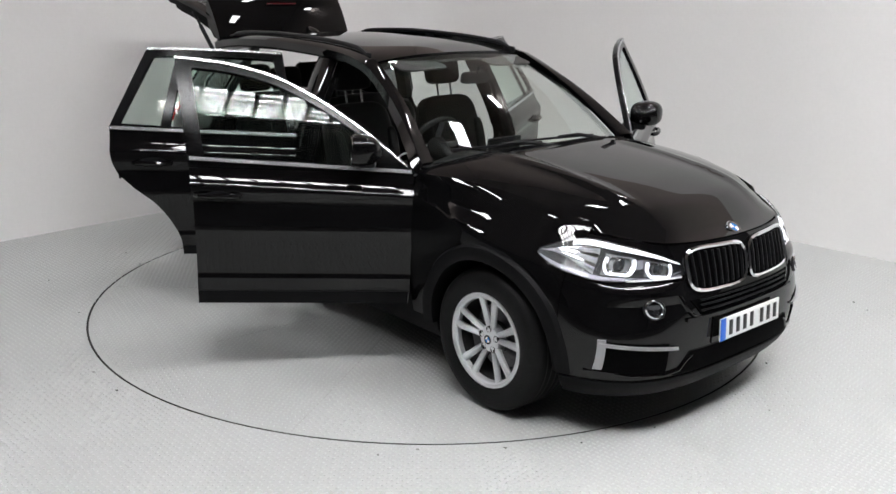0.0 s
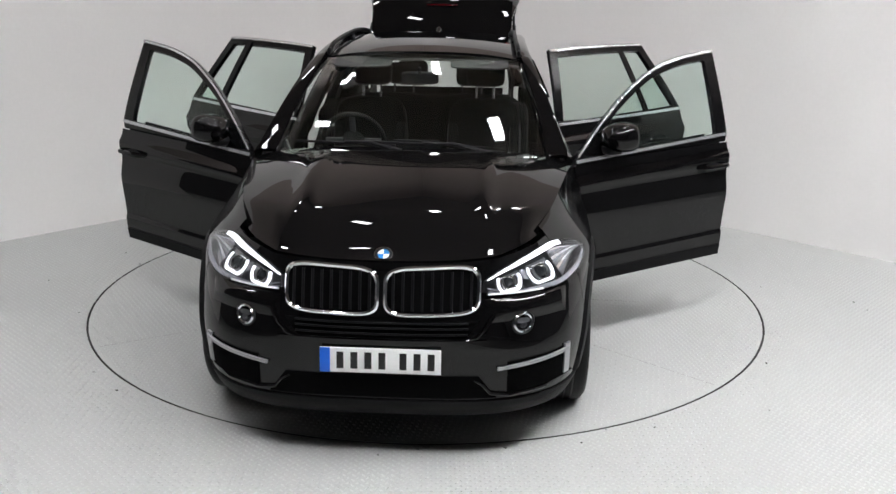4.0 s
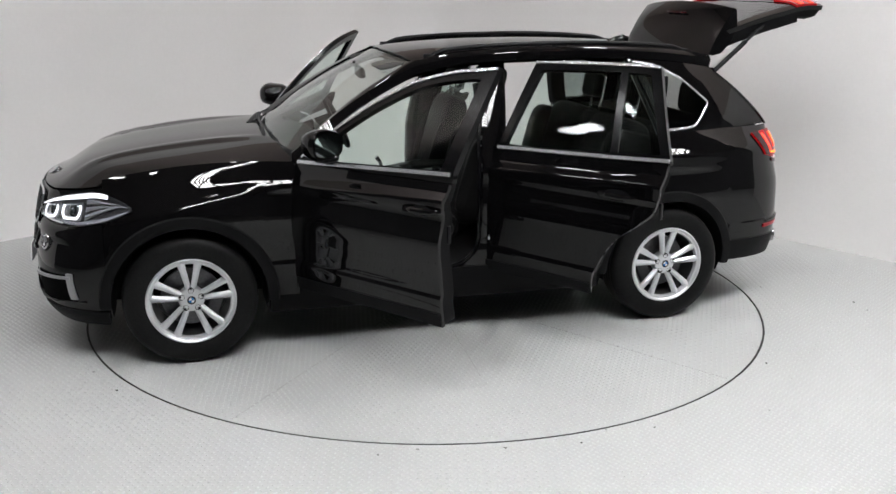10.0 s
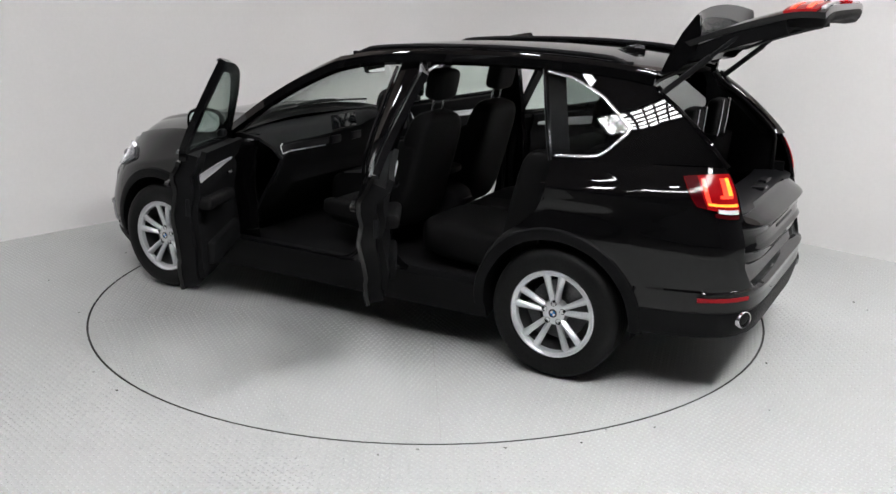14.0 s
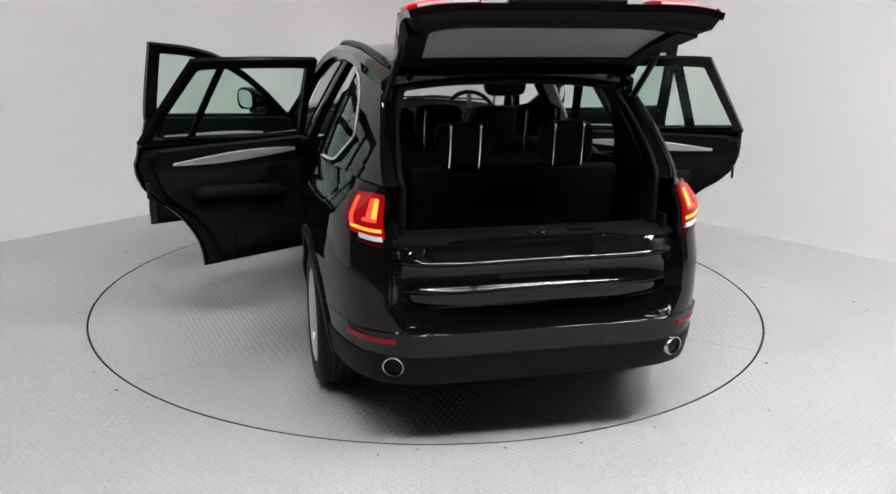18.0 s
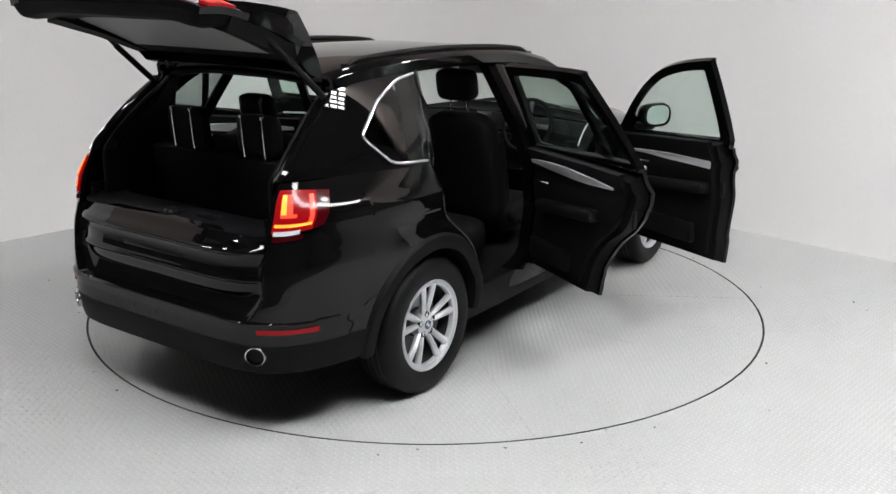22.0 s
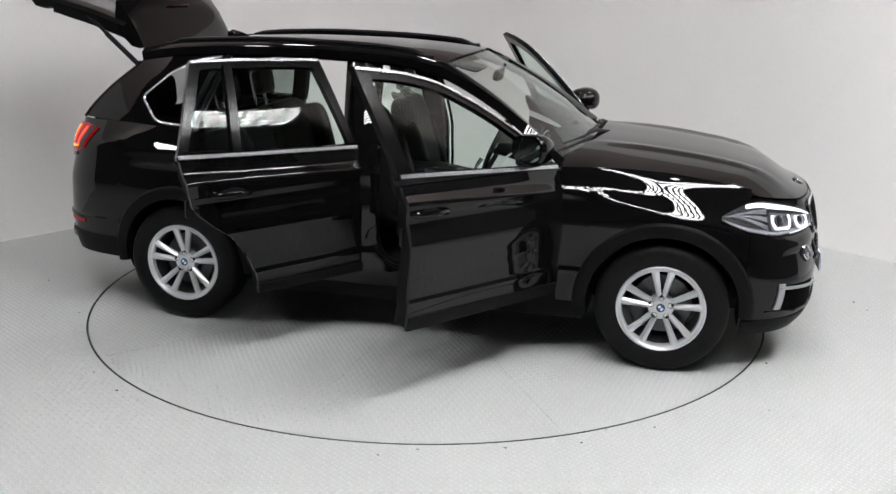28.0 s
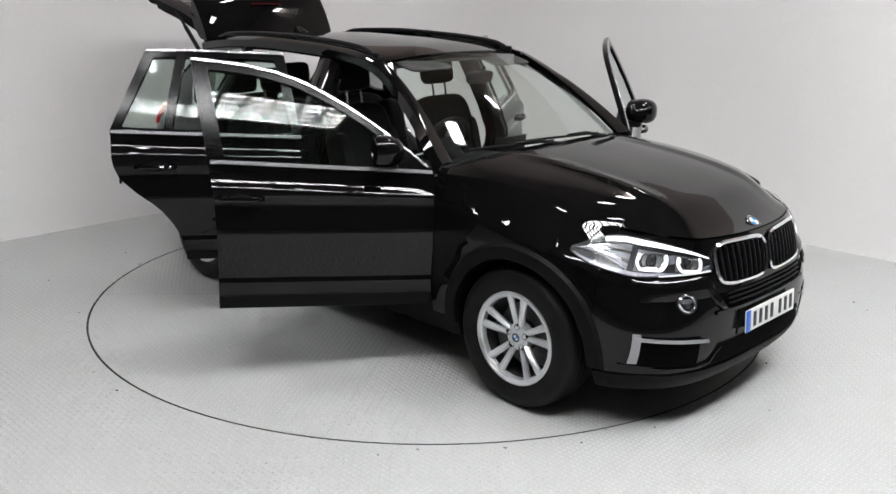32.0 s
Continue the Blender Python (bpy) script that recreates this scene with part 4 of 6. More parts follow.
def make_front_door(s):
    dr, df = -0.27, 0.874
    dt = -0.36
    back = ease([(0.40, -0.225), (0.8, -0.235), (1.17, -0.275), (1.66, dt)])
    hi = lambda x: body_top(min(x, 0.85)) - 0.004
    door = part("front_door", levels(s, spaced(0.405, 1.114, 72), back, lambda z: df, 28, flank, 0.0, 0.02), PAINT, CAR, "open gloss black front door with chrome window line")
    part("door_core", columns(s, spaced(dr + 0.045, df - 0.02, 24), lambda x: 0.42, lambda x: hi(x) - 0.004, 20, flank, -0.022, 0.075), SOFTTRIM, door)
    part("lower_cladding", columns(s, spaced(dr + 0.047, df - 0.004, 24), lambda x: 0.408, lambda x: 0.475, 4, flank, 0.006, 0.008), PLASTIC, door, "matt black lower door cladding")
    # window frame
    head = [(x, door_top(x) - 0.004) for x in spaced(dt, 0.80, 22)]
    out = [(0.3, belt(0.3) - 0.03), (dr, belt(dr) - 0.045)] + head + [(0.872, 1.132), (0.872, 1.116)]
    glassy = rounded([(dr + 0.075, belt(dr) + 0.012), (dt + 0.085, door_top(dt + 0.065) - 0.055)] + [(x, door_top(x) - 0.052) for x in spaced(-0.15, 0.60, 12)] + [(0.645, 1.245), (0.645, belt(0.645) + 0.012)], 0.015, 3)
    part("window_frame", ring(s, out, glassy, upper, -0.004, 0.035, 4, 110), FRAMEBLACK, door, "gloss black window frame")
    foot = lambda x: max(belt(x) - 0.01, 1.13 + (-0.225 - x) / 0.09 * 0.49)
    pane = part("door_glass", columns(s, spaced(-0.312, 0.665, 40), foot, lambda x: max(door_top(x) - 0.03, foot(x) + 0.004), 20, upper, -0.018, 0.004), GREENGLASS, door, "green-tinted side window, wound up")
    pane.visible_shadow = False
    belt_strip(s, dr + 0.004, 0.862, lambda x: belt(x) + 0.004, 0.018, 0.009, BRIGHT, door, "belt_chrome", "chrome strip along the window foot")
    belt_strip(s, dt + 0.004, 0.84, lambda x: door_top(x) - 0.011, 0.012, 0.006, BRIGHT, door, "head_chrome", "chrome strip over the window")
    handle(s, -0.12, 0.985, door)
    # mirror
    bm = bmesh.new()
    c = Vector((0.605, s * 0.950, 1.232))
    rows = []
    for k, (dx, sc) in enumerate(((-0.050, 0.86), (-0.062, 0.90), (-0.064, 0.95), (-0.052, 0.99), (-0.03, 1.0), (0.0, 0.98), (0.045, 0.86), (0.075, 0.62), (0.09, 0.30), (0.094, 0.05))):
        row = []
        for a in spaced(0, 2 * math.pi, 24)[:-1]:
            ca, sa = math.cos(a), math.sin(a)
            yy = math.copysign(abs(ca) ** 0.7, ca) * 0.108
            zz = math.copysign(abs(sa) ** 0.75, sa) * 0.083 * (1.0 if ca * s > 0 else 0.92)
            row.append(c + Vector((dx + 0.02 * (1 - sc) * 0, yy * sc, zz * sc + 0.01 * sc)))
        rows.append(row)
    shell(bm, rows, 0.0, closed=True)
    bmesh.ops.holes_fill(bm, edges=[e for e in bm.edges if e.is_boundary], sides=0)
    mir = part("door_mirror", bm, PAINT, door, "gloss black door mirror")
    bm = bmesh.new()
    rows = []
    for sc in (1.0, 0.5, 0.02):
        rows.append([c + Vector((-0.064, math.copysign(abs(math.cos(a)) ** 0.7, math.cos(a)) * 0.088 * sc, math.copysign(abs(math.sin(a)) ** 0.75, math.sin(a)) * 0.064 * sc + 0.010)) for a in spaced(0, 2 * math.pi, 24)[:-1]])
    shell(bm, rows, 0.003, closed=True)
    bmesh.ops.transform(bm, matrix=Matrix.Translation(c + Vector((-0.061, 0, 0.010))) @ Matrix.Rotation(radians(-7), 4, "Y") @ Matrix.Translation(-c - Vector((-0.064, 0, 0.010))), verts=bm.verts)
    part("mirror_glass", bm, MIRROR, mir, "silvered mirror glass")
    bm = bmesh.new()
    box(bm, (0.62, s * 0.90, 1.165), (0.10, 0.12, 0.05), 0.02)
    part("mirror_foot", bm, SATIN, mir)
    # inner lining
    inner = lambda x, z: flank(x, z) - 0.10
    part("inner_panel", columns(s, spaced(dr + 0.085, df - 0.09, 20), lambda x: 0.46, lambda x: hi(x) + 0.004, 16, inner, 0.0, 0.03), SOFTTRIM, door, "black soft door lining")
    trim = lambda x: 1.005 + 0.012 * math.sin((x + 0.2) * 2.6)
    part("trim_strip", columns(s, spaced(dr + 0.10, 0.60, 20), lambda x: trim(x) - 0.022 * (0.3 + 0.7 * min(1, (0.62 - x) / 0.4)), lambda x: trim(x) + 0.022 * (0.3 + 0.7 * min(1, (0.62 - x) / 0.4)), 3, inner, -0.036, 0.008), ALUTRIM, door, "silver trim strip")
    bm = bmesh.new()
    box(bm, (0.14, s * 0.80, 0.845), (0.62, 0.085, 0.07), 0.028, Matrix.Rotation(radians(4), 4, "Y"), 3)
    part("armrest", bm, LEATHER, door, "black leather armrest")
    bm = bmesh.new()
    box(bm, (0.28, s * 0.805, 0.57), (0.70, 0.06, 0.13), 0.025)
    part("door_pocket", bm, SOFTTRIM, door)
    bm = bmesh.new()
    tube(bm, [(0.40, s * 0.79, 0.955), (0.45, s * 0.775, 0.957), (0.52, s * 0.79, 0.955)], 0.008, 8)
    part("inner_handle", bm, CHROME, door)
    bm = bmesh.new()
    box(bm, (dr + 0.045, s * 0.875, 0.86), (0.016, 0.024, 0.09), 0.006)
    part("door_lock", bm, SATIN, door)
    bm = bmesh.new()
    lathe(bm, [(0.003, 0.0), (0.075, 0.0), (0.085, 0.008), (0.075, 0.012)], 24, "y")
    for v in bm.verts:
        v.co = Vector((0.62 + v.co.x, s * (0.815 - v.co.y), 0.55 + v.co.z))
    part("speaker", bm, PLASTIC, door)
    door.matrix_local = hinge_turn(0.885, s * 0.925, -s * radians(58.4), radians(2.6))
    return door


def make_rear_door(s):
    df = -0.328
    fore = ease([(0.40, -0.235), (0.8, -0.245), (1.17, -0.285), (1.66, -0.37)])
    zs = spaced(0.42, 1.162, 72)
    edge = lambda z: DOOR_REAR(z) + 0.006
    door = part("rear_door", levels(s, zs + [1.185], edge, fore, 26, lambda x, z: flank(x, min(z, belt(x))), 0.0, 0.02), PAINT, CAR, "open gloss black rear door cut round the wheel arch")
    part("door_core", levels(s, spaced(0.435, 1.155, 20), lambda z: edge(z) + 0.02, lambda z: fore(z) - 0.012, 18, flank, -0.022, 0.07), SOFTTRIM, door)
    part("lower_cladding", levels(s, spaced(0.423, 0.48, 4), lambda z: edge(z) + 0.003, lambda z: fore(z) - 0.004, 18, flank, 0.006, 0.008), PLASTIC, door, "matt black lower door cladding")
    top_x = -1.185
    out = [(-0.285, belt(df) - 0.004), (-0.37, door_top(-0.37) - 0.004)] + [(x, door_top(x) - 0.004) for x in spaced(-0.45, -1.15, 8)] + [(top_x, door_top(top_x) - 0.006), (-1.398, 1.20), (-1.395, 1.178), (-1.0, 1.172)]
    hole = rounded([(-0.335, belt(df) + 0.014), (-0.425, door_top(-0.42) - 0.055)] + [(x, door_top(x) - 0.052) for x in (-0.55, -0.8, -1.05)] + [(-1.145, 1.612), (-1.335, 1.225)], 0.015, 3)
    part("window_frame", ring(s, out, hole, upper, -0.004, 0.035, 4, 110), FRAMEBLACK, door, "gloss black window frame")
    bm = bmesh.new()
    rows = []
    for z in spaced(1.20, 1.63, 8):
        x = -1.07 + 0.09 * (z - 1.2) / 0.43
        rows.append([sided((x + d, upper(x, z) + o, z), s) for d, o in ((-0.022, -0.02), (-0.022, -0.004), (0.022, -0.004), (0.022, -0.02))])
    shell(bm, rows, 0.01)
    part("window_divider", bm, FRAMEBLACK, door)
    crown = lambda x: max(min(door_top(x) - 0.03, 1.632 - 0.387 * (-1.145 - x) / 0.19, 1.13 + (-0.285 - x) / 0.085 * 0.5), belt(x) - 0.004)
    pane = part("door_glass", columns(s, spaced(-1.345, -0.318, 40), lambda x: belt(x) - 0.01, crown, 20, upper, -0.018, 0.004), GREENGLASS, door, "green-tinted side window, wound up")
    pane.visible_shadow = False
    belt_strip(s, -1.394, -0.29, lambda x: belt(x) + 0.004, 0.018, 0.009, BRIGHT, door, "belt_chrome", "chrome strip along the window foot")
    belt_strip(s, top_x, -0.372, lambda x: door_top(x) - 0.011, 0.012, 0.006, BRIGHT, door, "head_chrome", "chrome strip over the window")
    handle(s, -1.14, 1.0, door)
    inner = lambda x, z: flank(x, min(z, belt(x))) - 0.095
    part("inner_panel", levels(s, spaced(0.49, 1.165, 16), lambda z: edge(z) + 0.07, lambda z: df - 0.05, 16, inner, 0.0, 0.03), SOFTTRIM, door, "black soft door lining")
    trim = lambda x: 1.080 + 0.014 * math.sin((x + 0.95) * 3.0)
    fat = lambda x: 0.006 + 0.024 * math.sin(math.pi * min(max((x + 1.24) / 0.84, 0), 1))
    part("trim_strip", columns(s, spaced(-1.22, -0.42, 18), lambda x: trim(x) - fat(x), lambda x: trim(x) + fat(x), 3, inner, -0.036, 0.008), ALUTRIM, door, "silver trim strip")
    bm = bmesh.new()
    box(bm, (-0.80, s * 0.80, 0.875), (0.60, 0.085, 0.07), 0.028, Matrix.Rotation(radians(5), 4, "Y"), 3)
    part("armrest", bm, LEATHER, door, "black leather armrest")
    bm = bmesh.new()
    tube(bm, [(-0.50, s * 0.79, 0.99), (-0.55, s * 0.775, 0.992), (-0.62, s * 0.79, 0.99)], 0.008, 8)
    part("inner_handle", bm, CHROME, door)
    bm = bmesh.new()
    box(bm, (-0.62, s * 0.81, 0.58), (0.44, 0.05, 0.12), 0.02)
    part("door_pocket", bm, SOFTTRIM, door)
    bm = bmesh.new()
    box(bm, (-1.352, s * 0.865, 0.93), (0.016, 0.024, 0.09), 0.006)
    part("door_lock", bm, SATIN, door)
    door.matrix_local = hinge_turn(-0.30, s * 0.925, -s * radians(58), radians(1.0))
    return door


for s in (1, -1):
    make_front_door(s)
    make_rear_door(s)

# ---- tailgate, raised ----
HX, HZ = -1.84, 1.655
gate_half = ease([(0.98, 0.655), (1.2, 0.650), (1.4, 0.615), (1.63, 0.575)])


def gate_point(u, z, d=0.0):
    """The closed tailgate; d lies inward, square to the leaning glass."""
    p = tail_at(gate_half(z) * u, z)
    k = min(max((z - 1.10) / 0.2, 0), 1)
    return Vector((p.x + d * (1 - 0.25 * k), p.y, z - 0.62 * d * k))


GATE = part("tailgate", cover(lambda u, z: gate_point(u, z), spaced(-1, 1, 36), spaced(0.985, 1.165, 12), 0.004, 0.03), PAINT, CAR, "raised gloss black upper tailgate")
for s in (1, -1):
    part("gate_side", cover(lambda u, z: gate_point(s * u, z), spaced(0.87, 1, 5), spaced(1.165, 1.60, 14), 0.004, 0.03), PAINT, GATE)
g = part("rear_window", cover(lambda u, z: gate_point(u, z), spaced(-0.875, 0.875, 30), spaced(1.16, 1.585, 14), 0.001, 0.005), REARGLASS, GATE, "dark tinted rear window")
g.visible_shadow = False
# spoiler over the glass, with a cheek at each end
rows = []
for u in spaced(-1, 1, 32):
    y, k = 0.582 * u, u * u
    drop = 0.026 * k + 0.010 * abs(u) ** 8
    tip = 0.03 * k
    rows.append([Vector((x, y * (1 + 0.03 * (-1.84 - x)), z)) for x, z in (
        (-1.846, 1.676 - drop), (-1.93, 1.668 - drop), (-2.06, 1.640 - drop), (-2.195 + tip, 1.602 - drop), (-2.203 + tip, 1.592 - drop), (-2.195 + tip, 1.584 - drop),
        (-2.08, 1.560 - 0.6 * drop - 0.03 * abs(u) ** 10), (-1.98, 1.590 - drop - 0.05 * abs(u) ** 10), (-1.88, 1.622 - drop - 0.03 * abs(u) ** 10), (-1.85, 1.645 - drop))])
bm = shell(bmesh.new(), rows, 0.0, closed=True)
bmesh.ops.holes_fill(bm, edges=[e for e in bm.edges if e.is_boundary], sides=0)
SPOILER = part("spoiler", bm, PAINT, GATE, "gloss black roof spoiler")
bm = bmesh.new()
box(bm, (-2.11, 0, 1.636), (0.012, 0.26, 0.010), 0.003)
part("brake_light", bm, DARKRED, SPOILER)
# grey sheet added under the rear glass, for the grey its inner face shows
part("rear_glass_sheet", cover(lambda u, z: gate_point(u, z, 0.064 + 0.09 * (z - 1.2)), spaced(-0.86, 0.86, 20), spaced(1.19, 1.525, 10), 0, 0.002), GREYSHEET, GATE, "grey sheet added inside the rear window")
LINING = line([(0.0, 0.02), (0.08, 0.05), (0.16, 0.075), (0.36, 0.085), (0.62, 0.080), (0.9, 0.072), (1.0, 0.066)])
LINING_Z = line([(0.0, 0.992), (0.08, 0.986), (0.16, 0.992), (0.36, 1.040), (1.0, 1.225)])
part("gate_lining", cover(lambda u, v: gate_point(u * 0.965, LINING_Z(v), 0.018 + (LINING(v) - 0.018) * (0.9 + 0.7 * u ** 6) * (1 - abs(u) ** 24)), spaced(-1, 1, 48), spaced(0, 1, 24), 0, 0.012), SOFTTRIM, GATE, "thick black tailgate lining")
part("header_lining", cover(lambda u, z: gate_point(u * 0.95, z, 0.085), spaced(-1, 1, 24), spaced(1.52, 1.585, 6), 0, 0.012), SOFTTRIM, GATE)
for s in (1, -1):
    part("side_lining", cover(lambda u, z: gate_point(s * u, z, 0.032), spaced(0.83, 0.985, 5), spaced(1.15, 1.575, 12), 0, 0.070), SOFTTRIM, GATE)
    lamp = part("gate_lamp", cover(lambda u, v: gate_point(s * (0.56 + 0.435 * u), 1.02 + 0.135 * v + 0.008 * u), spaced(0, 1, 12), spaced(0, 1, 8), 0.016, 0.016), REDLENS, GATE, "lit red tail lamp section")
    part("light_bar", cover(lambda u, v: gate_point(s * (0.62 + 0.36 * u), 1.05 + 0.022 * v), spaced(0, 1, 10), spaced(0, 1, 2), 0.019, 0.006), REDGLOW, lamp)
    part("light_bar", cover(lambda u, v: gate_point(s * (0.66 + 0.32 * u), 1.118 + 0.02 * v), spaced(0, 1, 10), spaced(0, 1, 2), 0.019, 0.006), REDGLOW, lamp)
    part("reversing_lens", cover(lambda u, v: gate_point(s * (0.58 + 0.36 * u), 0.998 + 0.018 * v), spaced(0, 1, 10), spaced(0, 1, 2), 0.016, 0.010), LENSWHITE, lamp, "pale lower lamp strip")
bm = bmesh.new()
box(bm, (-2.385, 0, 1.06), (0.03, 0.50, 0.035), 0.01)
part("grip_bar", bm, CHROME, GATE, "chrome grip bar")
bm = bmesh.new()
box(bm, (-2.318, 0.0, 1.02), (0.03, 0.12, 0.035), 0.01)
part("gate_catch", bm, STEEL, GATE)
OPEN = Matrix.Translation((HX, 0, HZ)) @ Matrix.Rotation(radians(74), 4, "Y") @ Matrix.Translation((-HX, 0, -HZ))
GATE.matrix_local = OPEN
for s in (1, -1):
    bm = bmesh.new()
    a = Vector((-1.875, s * 0.615, 1.545))
    b = Vector((-2.25, s * 0.60, 1.865))
    tube(bm, [a, a.lerp(b, 0.62), a.lerp(b, 0.63), b], [0.016, 0.016, 0.010, 0.010], 10)
    part("gas_strut", bm, SATIN, CAR, "black strut holding the tailgate")
    bm = bmesh.new()
    tube(bm, [(-1.80, s * 0.50, 1.635), (-1.86, s * 0.50, 1.650), (-1.90, s * 0.50, 1.70)], 0.014, 8)
    part("gate_hinge", bm, SATIN, CAR)

# ---- lamps, grille, plates ----
def on_nose(y, z, lift=0.0):
    p = nose_at(y, z)
    a = nose_at(y + 0.004, z) - nose_at(y - 0.004, z)
    b = nose_at(y, z + 0.004) - nose_at(y, z - 0.004)
    return p + a.cross(b).normalized() * lift


def nose_ring(cy, cz, outer, inner, lift, thick, n=48, power=2.0, skew=0.0):
    """A rounded frame laid on the front: half sizes outer and inner."""
    rows = []
    for (w, h), l in ((outer, 0.0), (((outer[0] + inner[0]) / 2, (outer[1] + inner[1]) / 2), 0.006), (inner, 0.0)):
        row = []
        for a in spaced(0, 2 * math.pi, n)[:-1]:
            c, d = math.cos(a), math.sin(a)
            y = cy + w * math.copysign(abs(c) ** (2 / power), c)
            z = cz + h * math.copysign(abs(d) ** (2 / power), d) + skew * (y - cy)
            row.append(on_nose(y, z, lift + l))
        rows.append(row)
    return shell(bmesh.new(), rows, thick, closed=True, orient=True)


def nose_disc(cy, cz, size, lift, thick, n=40, power=2.0, skew=0.0):
    rows = []
    for f in (1.0, 0.66, 0.33, 0.004):
        row = []
        for a in spaced(0, 2 * math.pi, n)[:-1]:
            c, d = math.cos(a), math.sin(a)
            y = cy + f * size[0] * math.copysign(abs(c) ** (2 / power), c)
            row.append(on_nose(y, cz + f * size[1] * math.copysign(abs(d) ** (2 / power), d) + skew * (y - cy), lift))
        rows.append(row)
    return shell(bmesh.new(), rows, thick, closed=True, orient=True)


for s in (1, -1):
    # kidney grille
    G = part("grille", nose_disc(s * 0.214, 0.815, (0.195, 0.094), 0.004, 0.006, power=5.0, skew=s * 0.02), INTAKE, CAR, "black kidney grille with chrome surround")
    part("grille_surround", nose_ring(s * 0.214, 0.815, (0.205, 0.104), (0.189, 0.089), 0.012, 0.02, n=120, power=4.5, skew=s * 0.02), CHROME, G, "chrome grille surround")
    for k in range(9):
        y = s * (0.214 + (k - 4) * 0.041)
        bm = bmesh.new()
        pts = [on_nose(y, z, 0.010) for z in spaced(0.735, 0.895, 6)]
        tube(bm, pts, 0.0065, 6)
        part("grille_bar", bm, SATIN, G)
    # headlamp: bezel, reflector bowls, rings, eyebrow and lens
    head_lo = ease([(0.0, 0.805), (0.25, 0.782), (0.55, 0.782), (0.78, 0.812), (0.92, 0.848), (1.0, 0.878)])
    head_hi = ease([(0.0, 0.850), (0.2, 0.890), (0.5, 0.928), (0.75, 0.948), (0.9, 0.930), (1.0, 0.898)])

    def head(u, v, s=s):
        lo, hi = head_lo(u), head_hi(u)
        z = lo + (hi - lo) * v
        a = math.degrees(math.asin(min(0.435 / base_y(z), 1) ** (nose_n(z) / 2)))
        b = nose_end(z, 1.80)
        p = nose(a + (b - a) * (u + 0.09 * max(0.0, (u - 0.55) / 0.45) ** 1.3), z)
        return sided(p, s)
    H = part("headlamp", cover(head, spaced(0, 1, 28), spaced(0, 1, 10), 0.003, 0.02), LAMPDARK, CAR, "lit headlamp with two white light rings")
    for u0, r in ((0.22, 0.053), (0.51, 0.064)):
        c = head(u0, 0.45)
        a = (head(u0 + 0.02, 0.45) - head(u0 - 0.02, 0.45)).normalized()
        b = (head(u0, 0.6) - head(u0, 0.3)).normalized()
        nrm = a.cross(b).normalized()
        nrm = nrm if nrm.x > 0 else -nrm
        for rr, wall, matl, nm, lo_q, hi_q in ((r, 0.0062, WHITEGLOW, "light_ring", 148, 392), (r - 0.014, 0.005, CHROME, "lamp_bezel", 0, 360)):
            bm = bmesh.new()
            pts = []
            for q in spaced(lo_q, hi_q, 26):
                w = radians(q)
                dz = max(min(math.sin(w) * rr * 0.92, rr * 0.62), -rr * 0.74)
                pts.append(c + a * (math.copysign(abs(math.cos(w)) ** 0.8, math.cos(w)) * rr * 1.08) + b * dz + nrm * 0.013)
            tube(bm, pts, wall, 6)
            part(nm, bm, matl, H, "glowing white ring" if nm == "light_ring" else "")
        bm = bmesh.new()
        bmesh.ops.create_uvsphere(bm, u_segments=20, v_segments=12, radius=r * 0.58)
        bmesh.ops.scale(bm, vec=(0.55, 1, 1), verts=bm.verts)
        bmesh.ops.translate(bm, vec=c + nrm * 0.004, verts=bm.verts)
        part("projector", bm, SCREEN, H, "dark glassy projector")
        part("bowl", cover(lambda u, v: head(u0 + 0.105 * (u * 2 - 1), 0.16 + 0.56 * v), spaced(0, 1, 8), spaced(0, 1, 6), 0.0055, 0.004), DARKTRIM, H)
    part("eyebrow_light", cover(lambda u, v: head(0.03 + 0.80 * u, 0.985 - (0.09 + 0.09 * u * (1.5 - u)) * (1 - v)), spaced(0, 1, 24), spaced(0, 1, 2), 0.012, 0.008), WHITEGLOW, H, "bright white eyebrow light")
    part("lower_rim", cover(lambda u, v: head(0.04 + 0.94 * u, 0.015 + (0.08 + 0.03 * u) * v), spaced(0, 1, 24), spaced(0, 1, 3), 0.011, 0.006), PALE, H, "bright lower rim")
    part("hook", cover(lambda u, v: head(0.035 + 0.085 * u, 0.10 + 0.10 * v + 0.16 * (1 - u)), spaced(0, 1, 6), spaced(0, 1, 2), 0.010, 0.004), PALE, H)
    part("between_rings", cover(lambda u, v: head(0.335 + 0.055 * u, 0.42 + 0.30 * v - 0.08 * u), spaced(0, 1, 4), spaced(0, 1, 3), 0.009, 0.004), PALE, H)
    part("outer_reflector", cover(lambda u, v: head(0.64 + 0.35 * u, 0.12 + 0.80 * v), spaced(0, 1, 12), spaced(0, 1, 8), 0.0055, 0.004), LAMPDARK, H, "faceted reflector")
    # facets alternate dark, pale and chrome: bright and dark reflections put into colour
    for k in range(9):
        v0 = 0.13 + 0.085 * k
        part("facet", cover(lambda u, v: head(0.655 + 0.33 * u, (v0 + 0.055 * v) * (1 - u) + 0.62 * u + 0.02 * v), spaced(0, 1, 5), spaced(0, 1, 2), 0.010 + 0.0015 * (k % 2), 0.004), (DARKTRIM, PALE, CHROME)[k % 3], H)
    part("lamp_surround", cover(lambda u, v: head(u, 1.0 + 0.13 * v), spaced(0, 1, 24), spaced(0, 1, 4), -0.001, 0.02), PAINT, CAR)
    lens = part("lens", cover(head, spaced(0, 1, 28), spaced(0, 1, 8), 0.022, 0.003), CLEARLENS, H, "clear lamp lens")
